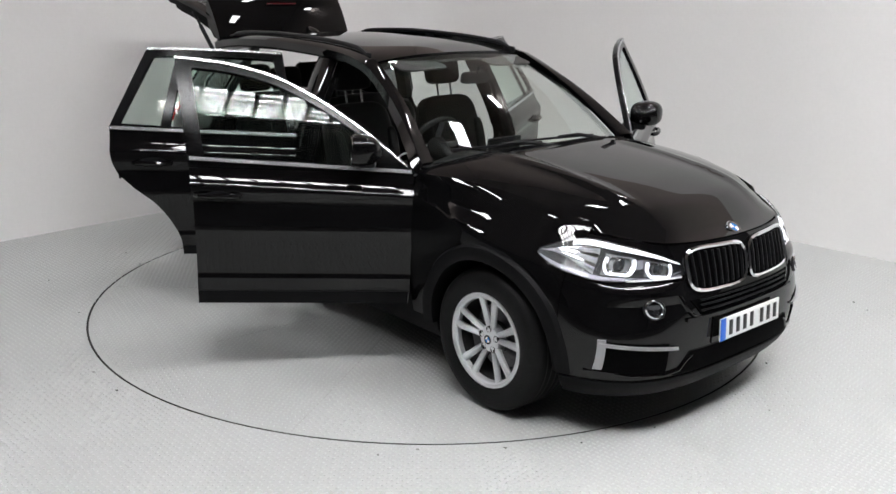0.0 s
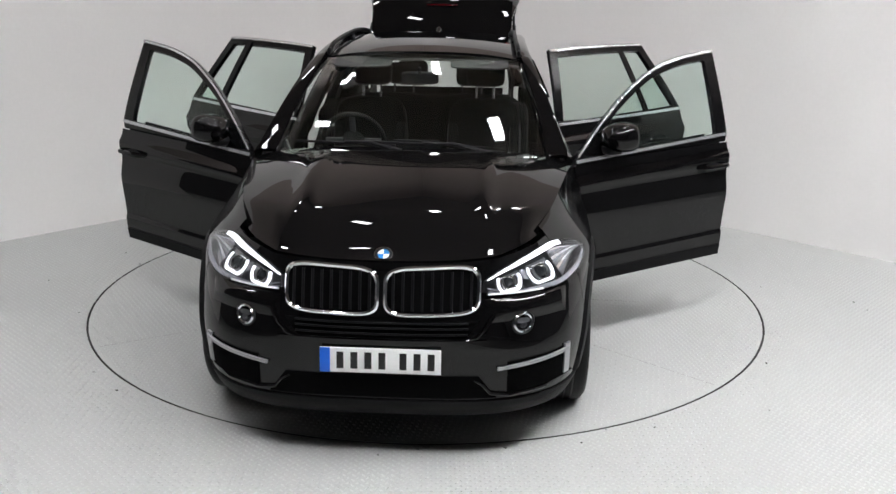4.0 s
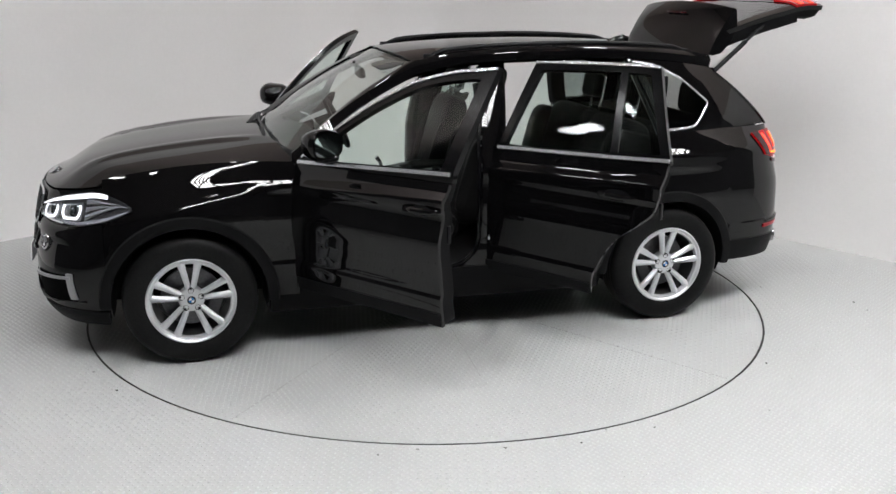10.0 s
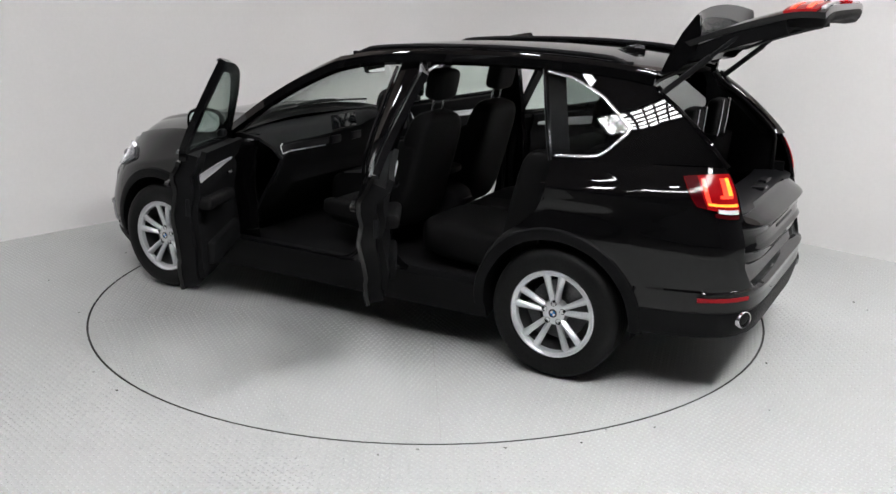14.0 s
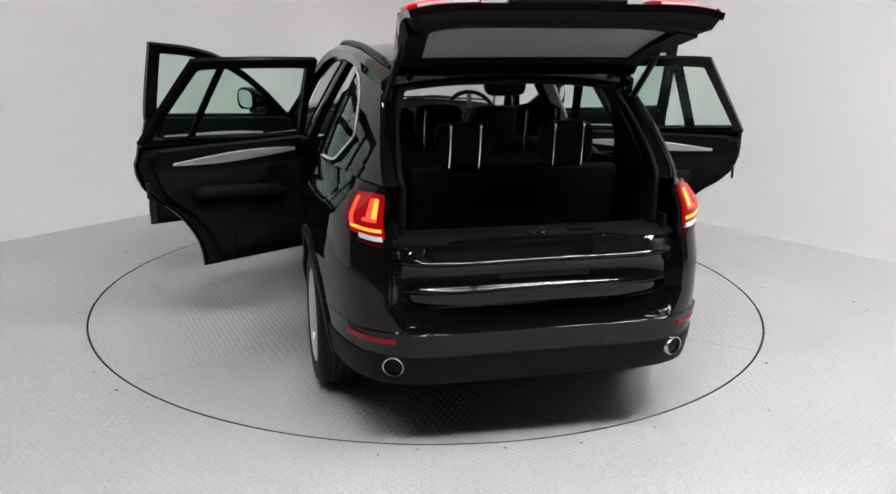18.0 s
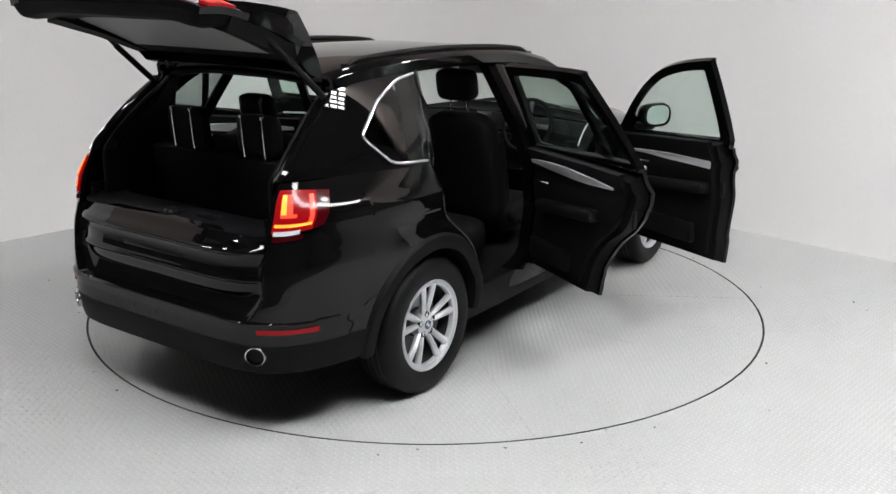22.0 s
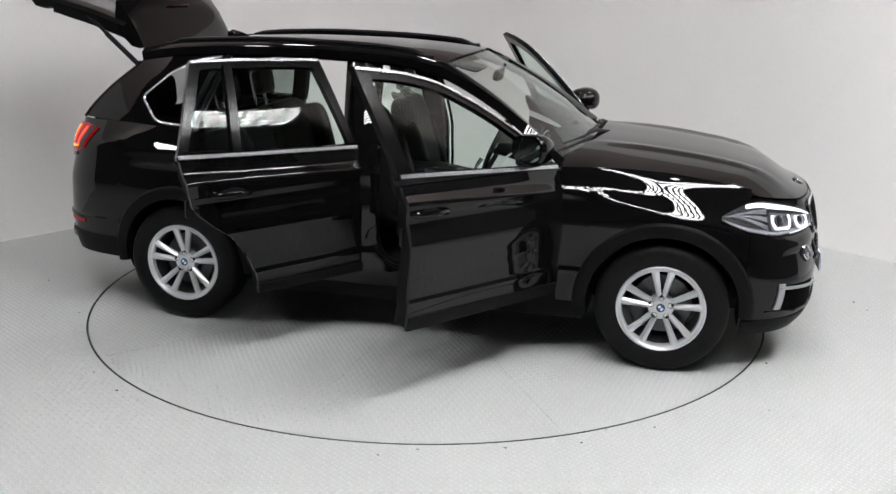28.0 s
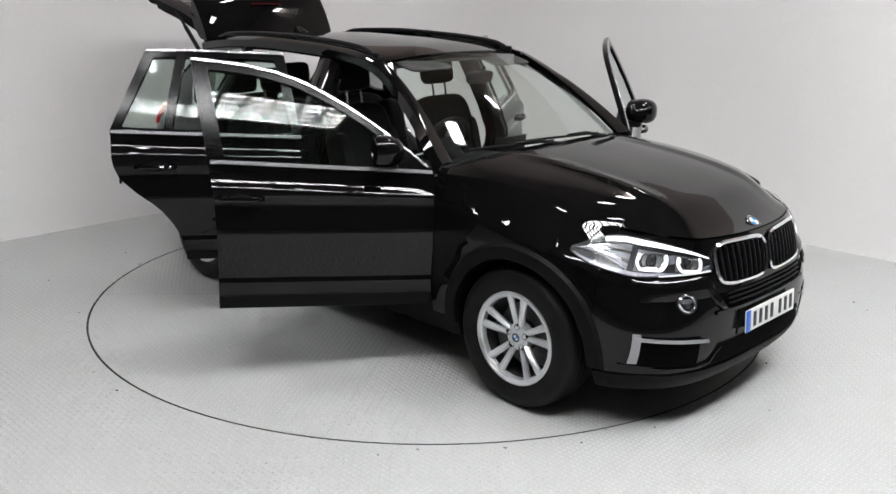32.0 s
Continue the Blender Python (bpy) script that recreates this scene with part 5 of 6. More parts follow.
    lens.visible_shadow = False
    # rounded bumper ledge under the lamp, fading out at both ends
    rows = []
    for y in spaced(0.44, 0.80, 30):
        fade = math.sin(math.pi * (y - 0.44) / 0.36) ** 0.5 if 0.44 < y < 0.80 else 0.0
        fore = Vector((1.0, s * 1.6 * max(y - 0.40, 0.0), 0.0)).normalized()
        rows.append([nose_at(s * y, z) + fore * (0.0005 + o * fade) for z, o in ((0.778, -0.004), (0.772, 0.004), (0.766, 0.0085), (0.759, 0.013), (0.751, 0.0165), (0.742, 0.018), (0.730, 0.0175), (0.715, 0.013), (0.695, 0.006), (0.675, -0.003))])
    part("lamp_ledge", shell(bmesh.new(), rows, 0.004, orient=True), PAINT, CAR)
    # fog lamp
    F = part("fog_lamp", nose_disc(s * 0.605, 0.668, (0.036, 0.036), 0.004, 0.008), LAMPDARK, CAR, "round fog lamp behind clear glass")
    part("bezel", nose_ring(s * 0.605, 0.668, (0.050, 0.050), (0.039, 0.039), 0.003, 0.014), LAMPDARK, F)
    part("chrome_ring", nose_ring(s * 0.605, 0.668, (0.042, 0.042), (0.031, 0.031), 0.009, 0.010), CHROME, F)
    part("shield", nose_disc(s * 0.605, 0.676, (0.026, 0.010), 0.008, 0.004, power=3.0), DARKTRIM, F)
    part("bulb", nose_disc(s * 0.605, 0.655, (0.015, 0.012), 0.010, 0.006), CHROME, F)
    L = part("lens", nose_disc(s * 0.605, 0.668, (0.036, 0.036), 0.016, 0.002), CLEARLENS, F)
    L.visible_shadow = False
    # side intake with its silver blade
    def intake(u, v, s=s):
        z = 0.355 + 0.150 * v + 0.02 * u
        y = 0.545 + 0.27 * u
        return nose_at(s * y, z)
    I = part("side_intake", cover(intake, spaced(0, 1, 12), spaced(0, 1, 5), 0.004, 0.006), INTAKE, CAR, "dark side intake with silver blade")
    part("blade", cover(lambda u, v: nose_at(s * (0.50 + 0.315 * u), 0.470 + 0.014 * v + 0.035 * u), spaced(0, 1, 14), spaced(0, 1, 2), 0.016, 0.012), BLADE, I, "satin silver blade")
    part("upright_blade", cover(lambda u, v: nose_at(s * (0.796 + 0.024 * u), 0.388 + 0.145 * v), spaced(0, 1, 4), spaced(0, 1, 6), 0.010, 0.012), BLADE, I, "satin silver upright")

part("lower_intake", cover(lambda u, v: nose_at((0.50 - 0.08 * v) * u, 0.335 + 0.11 * v), spaced(-1, 1, 24), spaced(0, 1, 4), 0.005, 0.006), INTAKE, CAR, "black lower intake")
UP = part("upper_intake", cover(lambda u, v: nose_at((0.36 + 0.06 * v) * u, 0.615 + 0.075 * v), spaced(-1, 1, 24), spaced(0, 1, 4), 0.005, 0.006), INTAKE, CAR, "black slatted intake under the grille")
for z in (0.635, 0.66, 0.682):
    bm = bmesh.new()
    tube(bm, [on_nose(y, z, 0.010) for y in spaced(-0.37, 0.37, 16)], 0.005, 6)
    part("slat", bm, SATIN, UP)
part("plate_holder", cover(lambda u, v: nose_at(0.275 * u, 0.455 + 0.135 * v), spaced(-1, 1, 12), spaced(0, 1, 3), 0.006, 0.01), PAINT, CAR)
part("bumper_edge", cover(lambda u, v: nose_at(0.45 * u, 0.592 + 0.016 * v), spaced(-1, 1, 24), spaced(0, 1, 2), 0.012, 0.014), PAINT, CAR)
part("front_skirt", cover(lambda u, v: signed(nose, u * nose_end(0.235 + 0.085 * v), 0.235 + 0.085 * v), spaced(-1, 1, 50), spaced(0, 1, 4), 0.008, 0.02), PLASTIC, CAR, "matt black front skirt")

# body-coloured crease round the grille and over the plate
for s in (1, -1):
    bm = bmesh.new()
    tube(bm, [on_nose(s * y, z, 0.002) for y, z in ((0.50, 0.755), (0.475, 0.705), (0.445, 0.655), (0.41, 0.618), (0.36, 0.603))], [0.004, 0.010, 0.012, 0.010, 0.006], 8)
    part("bumper_crease", bm, PAINT, CAR)
    bm = bmesh.new()
    tube(bm, [on_nose(s * y, z, 0.002) for y, z in ((0.84, 0.375), (0.70, 0.355), (0.55, 0.345), (0.47, 0.36), (0.44, 0.40), (0.40, 0.425))], [0.006, 0.011, 0.012, 0.011, 0.009, 0.005], 8)
    part("bumper_crease", bm, PAINT, CAR)
    part("lower_light", cover(lambda u, v: nose_at(s * (0.45 + 0.24 * u), 0.792 - 0.006 * u + 0.008 * v), spaced(0, 1, 12), spaced(0, 1, 2), 0.010, 0.008), LENSWHITE, CAR)
# number plate: white board, blue band and plain dark bars
bm = bmesh.new()
PX = nose_x(0.52) + 0.028
tilt = Matrix.Rotation(radians(-4), 4, "Y")
box(bm, (PX, 0, 0.522), (0.008, 0.52, 0.111), 0.003, tilt)
PL = part("number_plate", bm, PLATEWHITE, CAR, "white number plate with blue band and plain dark bars")
bm = bmesh.new()
box(bm, (PX + 0.0042, -0.237, 0.522), (0.003, 0.044, 0.109), 0.001, tilt)
part("blue_band", bm, PLATEBLUE, PL)
for y in (-0.172, -0.112, -0.052, 0.008, 0.098, 0.158, 0.218):
    bm = bmesh.new()
    box(bm, (PX + 0.0045, y, 0.522), (0.003, 0.030, 0.074), 0.001, tilt)
    part("dark_bar", bm, PLATEINK, PL)


def roundel(c, way, r, parent):
    """A plain badge: chrome rim with two blue and two white quarters."""
    m = Vector(way).to_track_quat("Y", "Z").to_matrix().to_4x4()
    m.translation = c
    bm = bmesh.new()
    lathe(bm, [(0.0006, 0.0), (r * 0.62, 0.0), (r * 0.66, 0.002), (r * 0.98, 0.003), (r, 0.0), (r, -0.006)], 32, "y")
    bmesh.ops.transform(bm, matrix=m, verts=bm.verts)
    b = part("badge", bm, CHROME, parent, "plain round badge in blue and white quarters")
    for k in range(4):
        bm = bmesh.new()
        pts = [Vector((0, 0.002, 0))] + [Vector((r * 0.62 * math.cos(a), 0.002, r * 0.62 * math.sin(a))) for a in spaced(k * math.pi / 2, (k + 1) * math.pi / 2, 8)]
        f = bm.faces.new([bm.verts.new(p) for p in pts])
        e = bmesh.ops.extrude_face_region(bm, geom=[f])
        bmesh.ops.translate(bm, vec=(0, 0.0012, 0), verts=[v for v in e["geom"] if isinstance(v, bmesh.types.BMVert)])
        bmesh.ops.transform(bm, matrix=m, verts=bm.verts)
        part("quarter", bm, BADGEBLUE if k % 2 else BADGEWHITE, b)
    bm = bmesh.new()
    lathe(bm, [(r * 0.64, 0.003), (r * 0.90, 0.004), (r * 0.92, 0.003)], 32, "y")
    bmesh.ops.transform(bm, matrix=m, verts=bm.verts)
    part("badge_rim", bm, LAMPDARK, b)
    return b


p = hood_point(0, 0.035)
roundel(p + Vector((0.004, 0, 0.004)), (0.55, 0, 0.835), 0.041, HOOD)

# tail lamps on the body
for s in (1, -1):
    def lamp(u, v, s=s):
        lo, hi = 1.005 + 0.035 * u ** 2, 1.185 - 0.015 * u ** 2
        z = lo + (hi - lo) * v
        a = math.degrees(math.asin(min(0.690 / (base_y(z) * 0.885), 1) ** (TAIL_N / 2)))
        b = tail_end(z, -2.08 - 0.09 * (1 - min(max(v, 0), 1)))
        return sided(tail(a + (b - a) * u, z), s)
    T = part("tail_lamp", cover(lamp, spaced(0, 1, 20), spaced(0, 1, 10), 0.012, 0.02), REDLENS, CAR, "lit red tail lamp wrapped round the corner")
    part("light_bar", cover(lambda u, v: lamp(0.04 + 0.70 * u, 0.15 + 0.075 * v), spaced(0, 1, 14), spaced(0, 1, 2), 0.016, 0.006), AMBERGLOW, T, "glowing orange light line")
    part("light_bar", cover(lambda u, v: lamp(0.66 + 0.08 * u, 0.15 + 0.74 * v), spaced(0, 1, 4), spaced(0, 1, 6), 0.0155, 0.006), REDGLOW, T, "glowing red light line")
    part("indicator", cover(lambda u, v: lamp(0.12 + 0.10 * u, 0.44 + 0.44 * v), spaced(0, 1, 4), spaced(0, 1, 6), 0.0165, 0.006), AMBERGLOW, T, "glowing amber bar")
    part("light_field", cover(lambda u, v: lamp(0.22 + 0.12 * u, 0.44 + 0.44 * v), spaced(0, 1, 4), spaced(0, 1, 6), 0.0150, 0.006), REDGLOW, T)
    part("reversing_lamp", cover(lambda u, v: lamp(0.04 + 0.52 * u, -0.06 + 0.12 * v), spaced(0, 1, 8), spaced(0, 1, 3), 0.014, 0.012), LENSWHITE, T, "pale reversing lamp")
    part("outer_lens", cover(lambda u, v: lamp(0.79 + 0.21 * u, 0.01 + 0.98 * v), spaced(0, 1, 6), spaced(0, 1, 6), 0.0142, 0.006), DARKRED, T, "dark red outer end")
    part("lower_lens", cover(lambda u, v: lamp(0.03 + 0.60 * u, -0.20 + 0.12 * v), spaced(0, 1, 8), spaced(0, 1, 3), 0.009, 0.010), DARKRED, T)
    part("light_foot", cover(lambda u, v: lamp(0.12 + 0.30 * u, 0.38 + 0.07 * v), spaced(0, 1, 6), spaced(0, 1, 2), 0.0152, 0.006), REDGLOW, T)
    part("reflector", cover(lambda u, v: signed(tail, s * (28 + 36 * u) * 1.0, 0.552 + 0.022 * v), spaced(0, 1, 14), spaced(0, 1, 2), 0.010, 0.012), REDREFLEX, CAR, "red rear reflector strip")
    c = tail_at(0.68 if s > 0 else -0.66, 0.45)
    cut = Matrix.Translation((c.x - 0.014, c.y, 0.445)) @ Matrix.Rotation(radians(-s * 24), 4, "Z") @ Matrix.Diagonal((1, 0.95, 0.86, 1))
    bm = lathe(bmesh.new(), [(0.0006, 0.09), (0.042, 0.09), (0.043, 0.01), (0.0450, -0.003), (0.0515, -0.005), (0.056, 0.004), (0.0555, 0.10)], 36, "x")
    bmesh.ops.transform(bm, matrix=cut, verts=bm.verts)
    E_ = part("tailpipe", bm, PIPE, CAR, "polished round exhaust tailpipe")
    # black cup set inside the pipe to make its mouth dark
    bm = lathe(bmesh.new(), [(0.0006, 0.05), (0.0412, 0.05), (0.0422, 0.012), (0.040, 0.012)], 30, "x")
    bmesh.ops.transform(bm, matrix=cut, verts=bm.verts)
    part("pipe_inside", bm, INTAKE, E_, "black pipe mouth")
part("bumper_ledge", cover(lambda u, v: signed(tail, u * 62, 0.585 + 0.012 * v), spaced(-1, 1, 60), spaced(0, 1, 2), 0.012, 0.016), PAINT, CAR)


# ---- wheels ----
def make_wheel(name, c, s):
    root = new(name)
    root.parent = CAR
    root.location = c
    tagged(root, "silver alloy wheel with five twin spokes and black tyre")
    R = WHEEL_R
    bm = bmesh.new()
    lathe(bm, [(0.232, -0.105), (0.25, -0.122), (0.30, -0.132), (0.335, -0.128), (0.358, -0.110), (0.366, -0.085), (R, -0.04), (R, 0.04), (0.366, 0.085), (0.358, 0.110), (0.335, 0.128), (0.30, 0.132), (0.262, 0.126), (0.242, 0.118), (0.232, 0.105), (0.232, -0.105)], 72, "y")
    if s < 0:
        bmesh.ops.scale(bm, vec=(1, -1, 1), verts=bm.verts)
    tyre = part("tyre", bm, RUBBER, root, "black rubber road tyre")
    for y in (-0.055, -0.02, 0.02, 0.055):
        bm = bmesh.new()
        lathe(bm, [(R + 0.0008, y - 0.004), (R + 0.0012, y), (R + 0.0008, y + 0.004)], 64, "y")
        part("tread_groove", bm, PLATEINK, tyre)
    bm = bmesh.new()
    lathe(bm, [(0.246, 0.114), (0.244, 0.123), (0.238, 0.126), (0.231, 0.122), (0.226, 0.116), (0.216, 0.114), (0.212, 0.106), (0.211, 0.085), (0.240, 0.085)], 72, "y")
    if s < 0:
        bmesh.ops.scale(bm, vec=(1, -1, 1), verts=bm.verts)
    rim = part("rim", bm, ALLOY, root, "silver alloy rim")
    # inner barrel coloured much darker than the rim, so the spokes stand out
    bm = bmesh.new()
    lathe(bm, [(0.2108, 0.088), (0.208, 0.02), (0.206, -0.10), (0.235, -0.11), (0.235, -0.118), (0.243, -0.118)], 64, "y")
    if s < 0:
        bmesh.ops.scale(bm, vec=(1, -1, 1), verts=bm.verts)
    part("barrel", bm, BARREL, rim, "dark grey inner barrel")
    # one spoke, then turned round the hub
    bm = bmesh.new()
    rows = []
    for r, w, y, d in ((0.030, 0.016, 0.086, 0.03), (0.07, 0.0145, 0.095, 0.03), (0.12, 0.0160, 0.105, 0.028), (0.18, 0.0185, 0.113, 0.024), (0.212, 0.0215, 0.116, 0.022), (0.226, 0.027, 0.115, 0.02)):
        rows.append([Vector((x, s * (y - dy), r)) for x, dy in ((-w, d), (-w, 0.012), (-w * 0.86, 0.0095), (-w * 0.25, 0.0), (w * 0.25, 0.0), (w * 0.86, 0.0095), (w, 0.012), (w, d), (0, d + 0.004))])
    shell(bm, rows, 0.0, closed=True)
    bmesh.ops.holes_fill(bm, edges=[e for e in bm.edges if e.is_boundary], sides=0)
    spoke = bm_mesh(bm, "spoke", ALLOY)
    for k in range(5):
        for d in (-12.0, 12.0):
            ob = new("spoke", spoke)
            ob.parent = root
            ob.rotation_euler = (0, radians(72 * k + d), 0)
    bm = bmesh.new()
    lathe(bm, [(0.0006, s * 0.094), (0.034, s * 0.094), (0.045, s * 0.096), (0.066, s * 0.088), (0.072, s * 0.075), (0.072, s * 0.04), (0.0006, s * 0.04)], 40, "y")
    part("hub", bm, ALLOY, root)
    for k in range(5):
        a = radians(72 * k + 36 + 36)
        bm = bmesh.new()
        lathe(bm, [(0.0006, s * 0.091), (0.012, s * 0.091), (0.0135, s * 0.095), (0.0165, s * 0.0962), (0.0165, s * 0.08)], 16, "y", (0.055 * math.sin(a), 0, 0.055 * math.cos(a)))
        part("wheel_bolt", bm, LAMPDARK, root)
    roundel(Vector((0, s * 0.099, 0)), (0, s, 0), 0.025, root)
    bm = bmesh.new()
    lathe(bm, [(0.06, s * 0.02), (0.165, s * 0.02), (0.165, s * -0.005), (0.06, s * -0.005)], 48, "y")
    part("brake_disc", bm, STEEL, root, "bare steel brake disc")
    bm = bmesh.new()
    lathe(bm, [(0.0006, s * 0.035), (0.078, s * 0.03), (0.085, s * 0.0)], 32, "y")
    part("disc_bell", bm, IRON, root)
    bm = bmesh.new()
    q = Matrix.Rotation(radians(-20 if c[0] > 0 else 25), 4, "Y")
    box(bm, q @ Vector((-0.135 if c[0] > 0 else 0.135, s * 0.03, 0.0)), (0.075, 0.05, 0.19), 0.018, q)
    part("caliper", bm, IRON, root, "grey brake caliper")
    return root


for n_, x in (("front_wheel", AXLE), ("rear_wheel", -AXLE)):
    for s in (1, -1):
        make_wheel(n_, (x, s * 0.822, WHEEL_R), s)

# ---- cabin ----
def pad(bm, c, size, bevel, rx=0, ry=0, rz=0):
    """A padded block: a rounded box that swells a little, as upholstery does."""
    m = Matrix.Translation(c) @ Euler((radians(rx), radians(ry), radians(rz))).to_matrix().to_4x4()
    power = lambda v, e: math.copysign(abs(v) ** e, v)
    rows = []
    for a in spaced(-math.pi / 2, math.pi / 2, 14):
        row = []
        for b in spaced(0, 2 * math.pi, 28)[:-1]:
            ca, sa = power(math.cos(a), 0.42), power(math.sin(a), 0.42)
            row.append(m @ Vector((size[0] / 2 * ca * power(math.cos(b), 0.42), size[1] / 2 * ca * power(math.sin(b), 0.42), size[2] / 2 * sa)))
        rows.append(row)
    shell(bm, rows, 0.0, closed=True)
    bmesh.ops.remove_doubles(bm, verts=bm.verts, dist=0.0002)


def make_seat(y):
    bm = bmesh.new()
    pad(bm, (0.14, y, 0.52), (0.52, 0.46, 0.16), 0.05, 0, -6)
    seat = part("front_seat", bm, LEATHER, CAR, "black leather front seat")
    bm = bmesh.new()
    pad(bm, (-0.24, y, 0.86), (0.17, 0.50, 0.74), 0.06, 0, -16)
    back = part("backrest", bm, LEATHER, seat)
    for k in (1, -1):
        bm = bmesh.new()
        pad(bm, (-0.20, y + k * 0.21, 0.82), (0.17, 0.075, 0.48), 0.03, 0, -16, -k * 6)
        part("side_bolster", bm, LEATHER, seat)
        bm = bmesh.new()
        pad(bm, (0.16, y + k * 0.215, 0.56), (0.46, 0.08, 0.11), 0.03, 0, -6)
        part("cushion_bolster", bm, LEATHER, seat)
        bm = bmesh.new()
        tube(bm, [(-0.315, y + k * 0.06, 1.17), (-0.355, y + k * 0.06, 1.36)], 0.007, 8)
        part("headrest_post", bm, BRIGHT, seat)
    bm = bmesh.new()
    pad(bm, (-0.365, y, 1.39), (0.105, 0.27, 0.19), 0.045, 0, -12)
    part("headrest", bm, LEATHER, seat, "black leather headrest")
    seat.location = (-0.08, 0, 0.10)


make_seat(0.39)
make_seat(-0.39)
for y, w in ((0.40, 0.52), (-0.40, 0.52)):
    bm = bmesh.new()
    pad(bm, (-0.84, y * 0.86, 0.565), (0.86, w + 0.16, 0.24), 0.05, 0, -4)
    seat = part("rear_seat", bm, LEATHER, CAR, "black leather rear seat")
    bm = bmesh.new()
    pad(bm, (-1.29, y * 0.86, 0.88), (0.22, w + 0.17, 0.74), 0.05, 0, -16)
    part("backrest", bm, LEATHER, seat)
    for k in (1, -1):
        bm = bmesh.new()
        tube(bm, [(-1.47, y * 0.68 + k * 0.077, 1.17), (-1.515, y * 0.68 + k * 0.077, 1.44), (-1.50, y * 0.68 + k * 0.077, 1.452)], 0.0085, 8)
        part("headrest_post", bm, BRIGHT, seat, "tall chrome headrest post")
    bm = bmesh.new()
    pad(bm, (-1.455, y * 0.68, 1.385), (0.075, 0.25, 0.17), 0.03, 0, -10)
    part("headrest", bm, LEATHER, seat, "raised black headrest")
for y in (0.645, -0.645):
    bm = bmesh.new()
    pad(bm, (-1.24, y, 0.86), (0.34, 0.16, 0.66), 0.04, 0, -14)
    part("seat_bolster", bm, LEATHER, CAR)
bm = bmesh.new()
pad(bm, (-0.84, 0, 0.57), (0.82, 0.34, 0.24), 0.04, 0, -4)
SC = part("centre_seat", bm, LEATHER, CAR, "narrow black centre rear seat")
bm = bmesh.new()
pad(bm, (-1.28, 0, 0.88), (0.18, 0.32, 0.72), 0.04, 0, -16)
part("backrest", bm, LEATHER, SC)
for y in (0.264, -0.248):
    # third row, folded up behind the tailgate
    bm = bmesh.new()
    box(bm, (-1.935, y, 1.045), (0.09, 0.522, 0.38), 0.012, Matrix.Rotation(radians(-6), 4, "Y"))
    seat = part("third_row_seat", bm, CARPET, CAR, "upright third row seat back")
    bm = bmesh.new()
    pad(bm, (-1.95, y, 1.345), (0.075, 0.27, 0.21), 0.03, 0, -4)
    part("headrest", bm, LEATHER, seat, "wide black headrest")
    for k in (1, -1):
        bm = bmesh.new()
        tube(bm, [(-1.985, y + k * 0.072, 1.24), (-1.994, y + k * 0.072, 1.31), (-2.004, y + k * 0.072, 1.435), (-1.992, y + k * 0.072, 1.448)], 0.0048, 8)
        part("headrest_post", bm, CHROME, seat, "chrome headrest post")
        bm = bmesh.new()
        box(bm, (-2.003, y + k * 0.072, 1.44), (0.014, 0.015, 0.016), 0.004)
        part("post_cap", bm, CHROME, seat)
bm = bmesh.new()
box(bm, (-1.475, 0, 1.03), (0.05, 1.16, 0.40), 0.015, Matrix.Rotation(radians(-12), 4, "Y"))
part("seat_back_board", bm, CARPET, CAR, "carpeted rear seat back")

bm = bmesh.new()
rows = []
for y in spaced(-0.80, 0.80, 24):
    k = abs(y) / 0.80
    hump = 0.045 * math.exp(-((y + 0.39) / 0.17) ** 2)
    wrap = 0.10 * max(0.0, (k - 0.70) / 0.30) ** 2
    rows.append([Vector((x, y, z)) for x, z in ((1.0 - 0.1 * k * k, 1.12), (0.85, 1.128 + hump * 0.4), (0.68, 1.110 + hump), (0.60 - wrap * 0.3, 1.065 + hump), (0.585 - wrap, 0.99), (0.64 - wrap, 0.88), (0.62, 0.78), (0.72, 0.62), (0.95, 0.45))])
shell(bm, rows, 0.02)
DASH = part("dashboard", bm, SOFTTRIM, CAR, "black soft dashboard")


def dash_face(y, v):
    """The dash front between its lower edge (0) and its crown (1)."""
    wrap = 0.10 * max(0.0, (abs(y) / 0.80 - 0.70) / 0.30) ** 2
    return Vector((0.580 - wrap + 0.010 * v + 0.3 * wrap * v, y, 0.975 + 0.075 * v + 0.03 * abs(y)))


part("decor_panel", cover(lambda u, v: dash_face(0.20 + 0.54 * u, 0.25 + 0.55 * v), spaced(0, 1, 16), spaced(0, 1, 4), 0, 0.006), SATIN, DASH, "dark satin passenger decor panel")
bm = bmesh.new()
tube(bm, [dash_face(y, 0.16) for y in spaced(0.24, 0.72, 12)] + [dash_face(0.762, 0.25), dash_face(0.770, 0.55), dash_face(0.755, 0.85), dash_face(0.71, 0.95)], 0.004, 8)
part("decor_line", bm, ALUTRIM, DASH, "silver line round the decor panel")
bm = bmesh.new()
tube(bm, [(0.487, -0.762, 1.035), (0.500, -0.768, 1.075), (0.535, -0.772, 1.125), (0.58, -0.770, 1.158), (0.62, -0.765, 1.172)], 0.005, 8)
part("decor_line", bm, ALUTRIM, DASH, "silver curve at the end of the dash")
bm = bmesh.new()
box(bm, (0.60, 0, 1.135), (0.02, 0.27, 0.105), 0.006, Matrix.Rotation(radians(8), 4, "Y"))
scr = part("display", bm, SATIN, DASH, "freestanding dark display")
bm = bmesh.new()
box(bm, (0.588, 0, 1.136), (0.003, 0.255, 0.092), 0.001, Matrix.Rotation(radians(8), 4, "Y"))
part("display_glass", bm, SCREEN, scr)
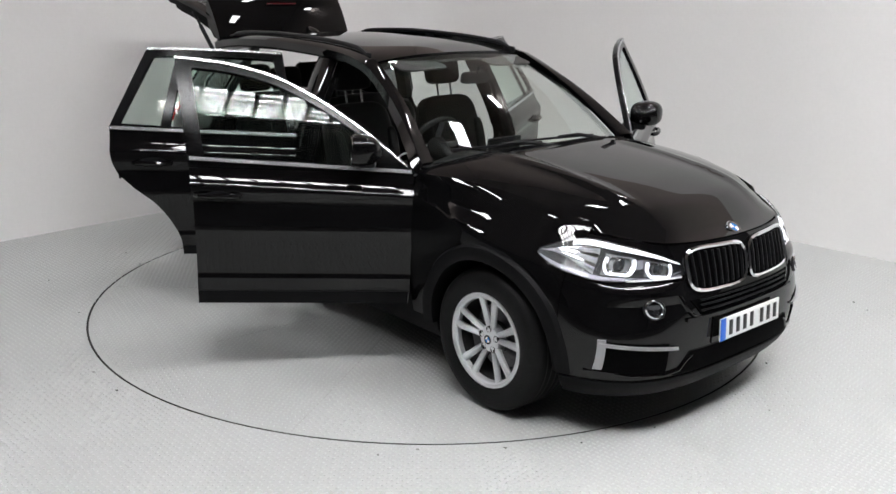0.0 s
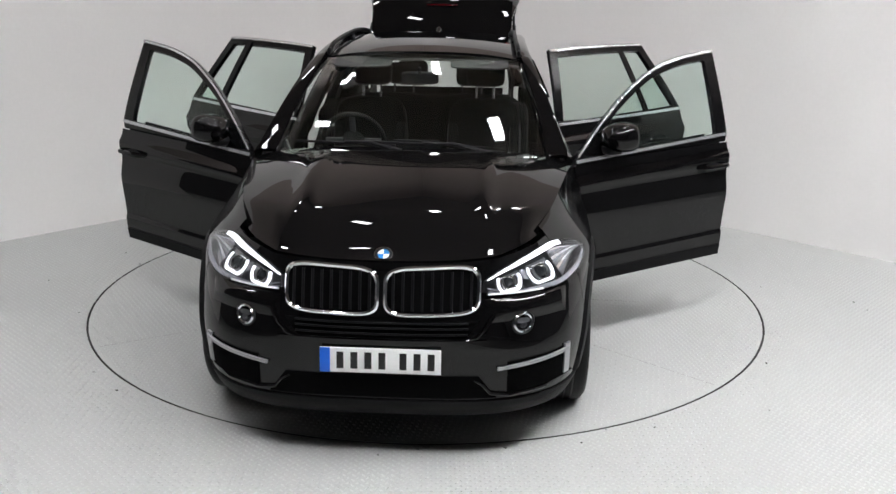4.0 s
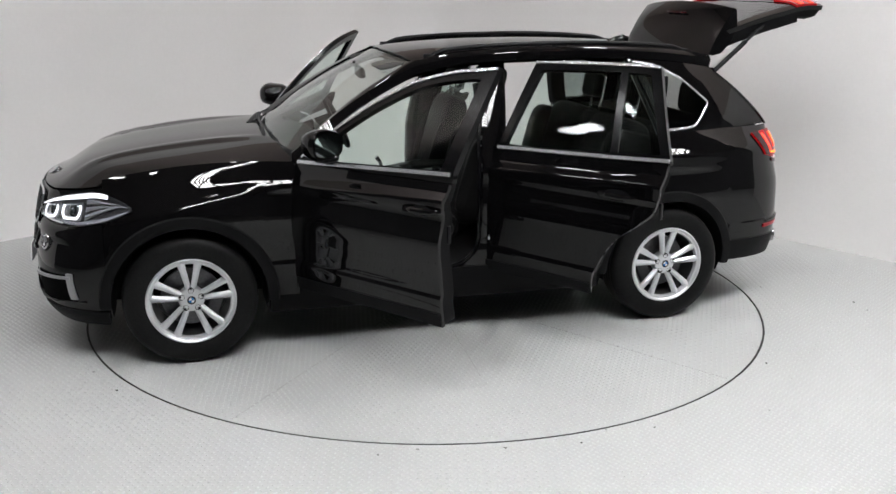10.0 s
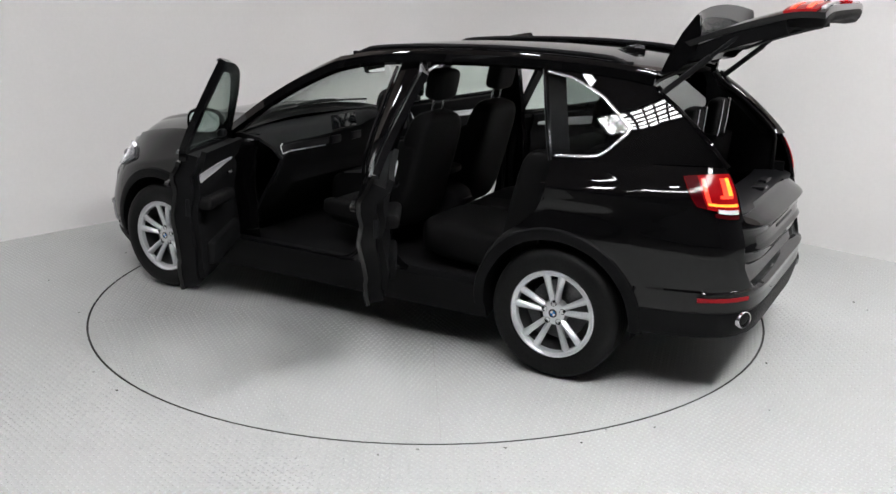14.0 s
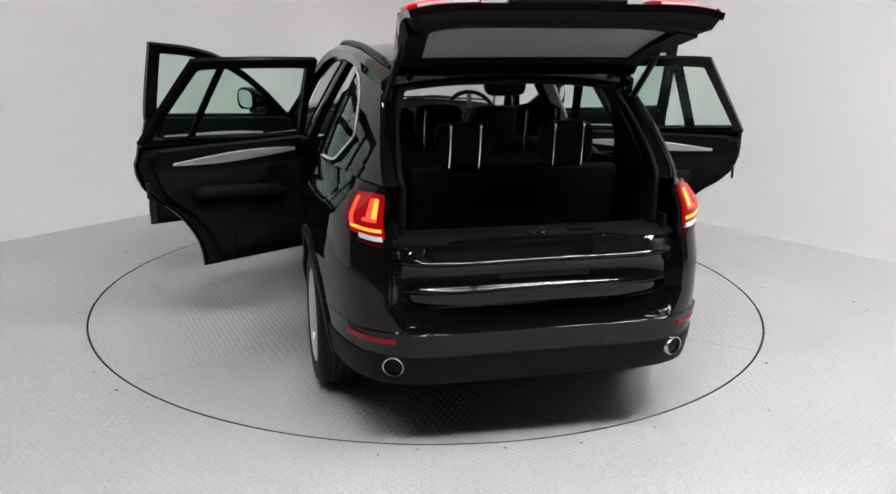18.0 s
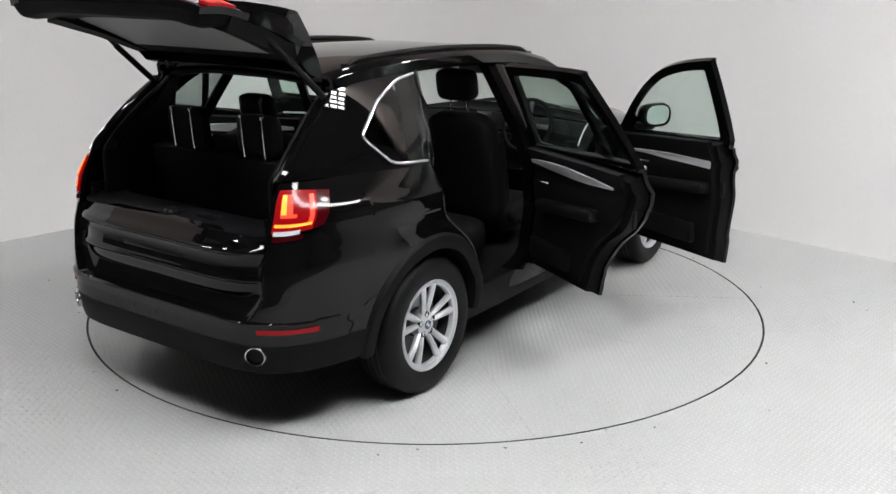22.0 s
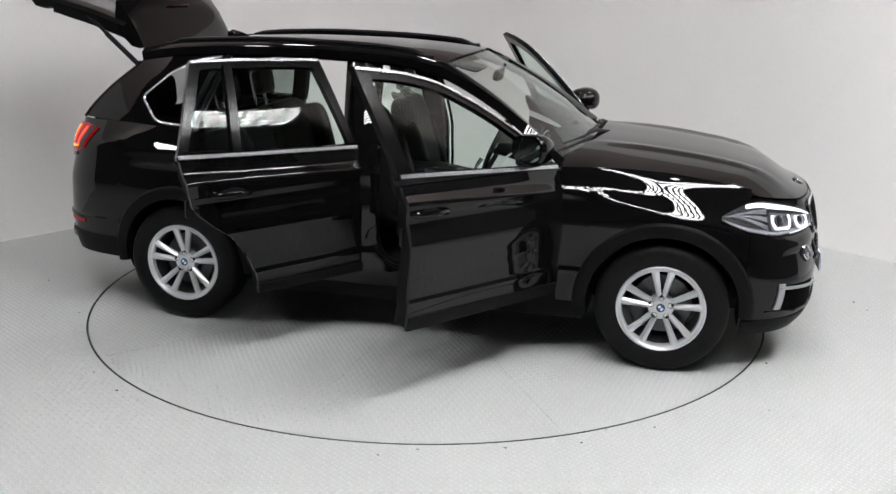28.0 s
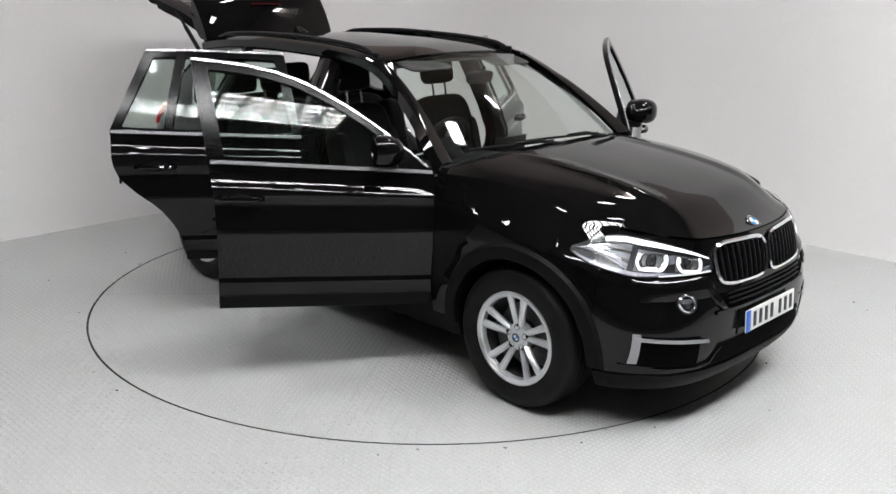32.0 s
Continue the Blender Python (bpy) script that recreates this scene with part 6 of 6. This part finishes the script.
for y in (-0.12, 0.12, -0.68):
    bm = bmesh.new()
    box(bm, (0.580 - (0.03 if y < -0.5 else 0), y, 1.02), (0.02, 0.11, 0.055), 0.008)
    part("air_vent", bm, LAMPDARK, DASH)
bm = bmesh.new()
pad(bm, (0.12, 0, 0.60), (1.08, 0.29, 0.40), 0.04)
box(bm, (0.17, 0, 0.79), (0.74, 0.28, 0.13), 0.03, Matrix.Rotation(radians(9), 4, "Y"))
CON = part("centre_console", bm, SOFTTRIM, CAR, "black centre console")
bm = bmesh.new()
pad(bm, (-0.17, 0, 0.885), (0.32, 0.22, 0.06), 0.025)
part("armrest", bm, LEATHER, CON)
for s in (1, -1):
    # bright strip along the console's flank, pointed at its front end
    rows = [[Vector((x, s * (0.148 + 0.004 * k), 0.850 - 0.16 * (x - 0.17) + (0.014 if k else -0.014) * math.sin(math.pi * min(max((0.50 - x) / 0.75, 0.02), 0.98)) ** 0.5)) for k in (0, 1)] for x in spaced(-0.12, 0.49, 16)]
    part("console_strip", shell(bmesh.new(), rows, 0.006), DARKTRIM, CON, "silver strip along the console")
bm = bmesh.new()
box(bm, (0.22, 0.0, 0.856), (0.34, 0.15, 0.010), 0.004, Matrix.Rotation(radians(9), 4, "Y"))
part("console_trim", bm, DARKTRIM, CON)
bm = bmesh.new()
tube(bm, [(0.176, 0.0, 0.85), (0.180, 0.0, 0.885), (0.200, 0.008, 0.93), (0.226, 0.012, 0.964)], [0.012, 0.010, 0.012, 0.015], 10)
part("gear_lever", bm, CHROME, CON)
bm = bmesh.new()
pad(bm, (-0.415, 0, 0.66), (0.02, 0.15, 0.09), 0.006)
part("rear_vent", bm, LAMPDARK, CON)
# steering wheel
SW = Matrix.Translation((0.42, -0.395, 1.145)) @ Matrix.Rotation(radians(-66), 4, "Y")
bm = bmesh.new()
tube(bm, [SW @ Vector((0.185 * math.cos(a), 0.185 * math.sin(a), 0)) for a in spaced(0, 2 * math.pi, 40)], 0.0155, 10, False)
W_ = part("steering_wheel", bm, LEATHER, CAR, "black leather steering wheel")
bm = bmesh.new()
lathe(bm, [(0.0006, 0.02), (0.05, 0.018), (0.07, 0.0), (0.06, -0.05), (0.04, -0.16)], 24, "z")
bmesh.ops.transform(bm, matrix=SW, verts=bm.verts)
part("boss", bm, SOFTTRIM, W_)
for a in (0, 180, 270 + 0):
    bm = bmesh.new()
    m = SW @ Matrix.Rotation(radians(a + 90), 4, "Z")
    box(bm, (0, 0, 0), (0.13, 0.035, 0.014), 0.005)
    bmesh.ops.translate(bm, vec=(0.115, 0, 0), verts=bm.verts)
    bmesh.ops.transform(bm, matrix=m, verts=bm.verts)
    part("wheel_arm", bm, DARKTRIM, W_)
bm = bmesh.new()
pad(bm, (0.33, 0, 1.52), (0.03, 0.23, 0.075), 0.014, 0, 10)
IM = part("interior_mirror", bm, SATIN, CAR, "black interior mirror")
bm = bmesh.new()
tube(bm, [(0.345, 0, 1.545), (0.37, 0, 1.59)], 0.010, 8)
part("mirror_stalk", bm, SATIN, IM)
bm = bmesh.new()
pad(bm, (0.313, 0, 1.518), (0.003, 0.21, 0.06), 0.001, 0, 10)
part("mirror_face", bm, MIRROR, IM)
for y in (0.36, -0.36):
    bm = bmesh.new()
    pad(bm, (0.22, y, 1.60), (0.17, 0.36, 0.018), 0.008, 0, 14)
    part("sun_visor", bm, HEADLINER, CAR)


def motions():
    """The turntable carries the car clockwise through a full turn and comes to rest."""
    turn = [(0.0, -50.1), (0.5, -53.9), (1.0, -59.5), (1.5, -65.1), (2.0, -70.8), (2.5, -76.6), (3.0, -82.3), (3.5, -88.1),
            (4.5, -99.9), (5.5, -111.9), (6.0, -117.9), (7.0, -129.5), (8.0, -141.1), (9.0, -152.8), (10.0, -164.7), (11.0, -176.8),
            (12.0, -188.5), (13.0, -199.9), (14.0, -211.3), (14.5, -217.0), (15.5, -228.4), (16.5, -239.8), (17.0, -245.7), (18.0, -257.8),
            (19.0, -269.9), (20.0, -281.8), (21.0, -293.8), (22.0, -305.7), (23.0, -317.5), (24.0, -329.3), (25.0, -341.1), (25.5, -347.0),
            (26.5, -358.6), (27.5, -370.1), (28.0, -375.8), (28.5, -381.5), (29.0, -387.3), (29.5, -393.0), (30.0, -398.4), (30.5, -402.4),
            (31.0, -404.7), (31.5, -405.5), (32.0, -405.6)]
    walk(TURNTABLE, [(t, pose(0, 0, 0, 0, 0, a)) for t, a in turn])
    walk(CAR, [(t, pose(0, 0, 0, 0, 0, a) @ pose(0.137, -0.031, 0.0)) for t, a in turn])


motions()
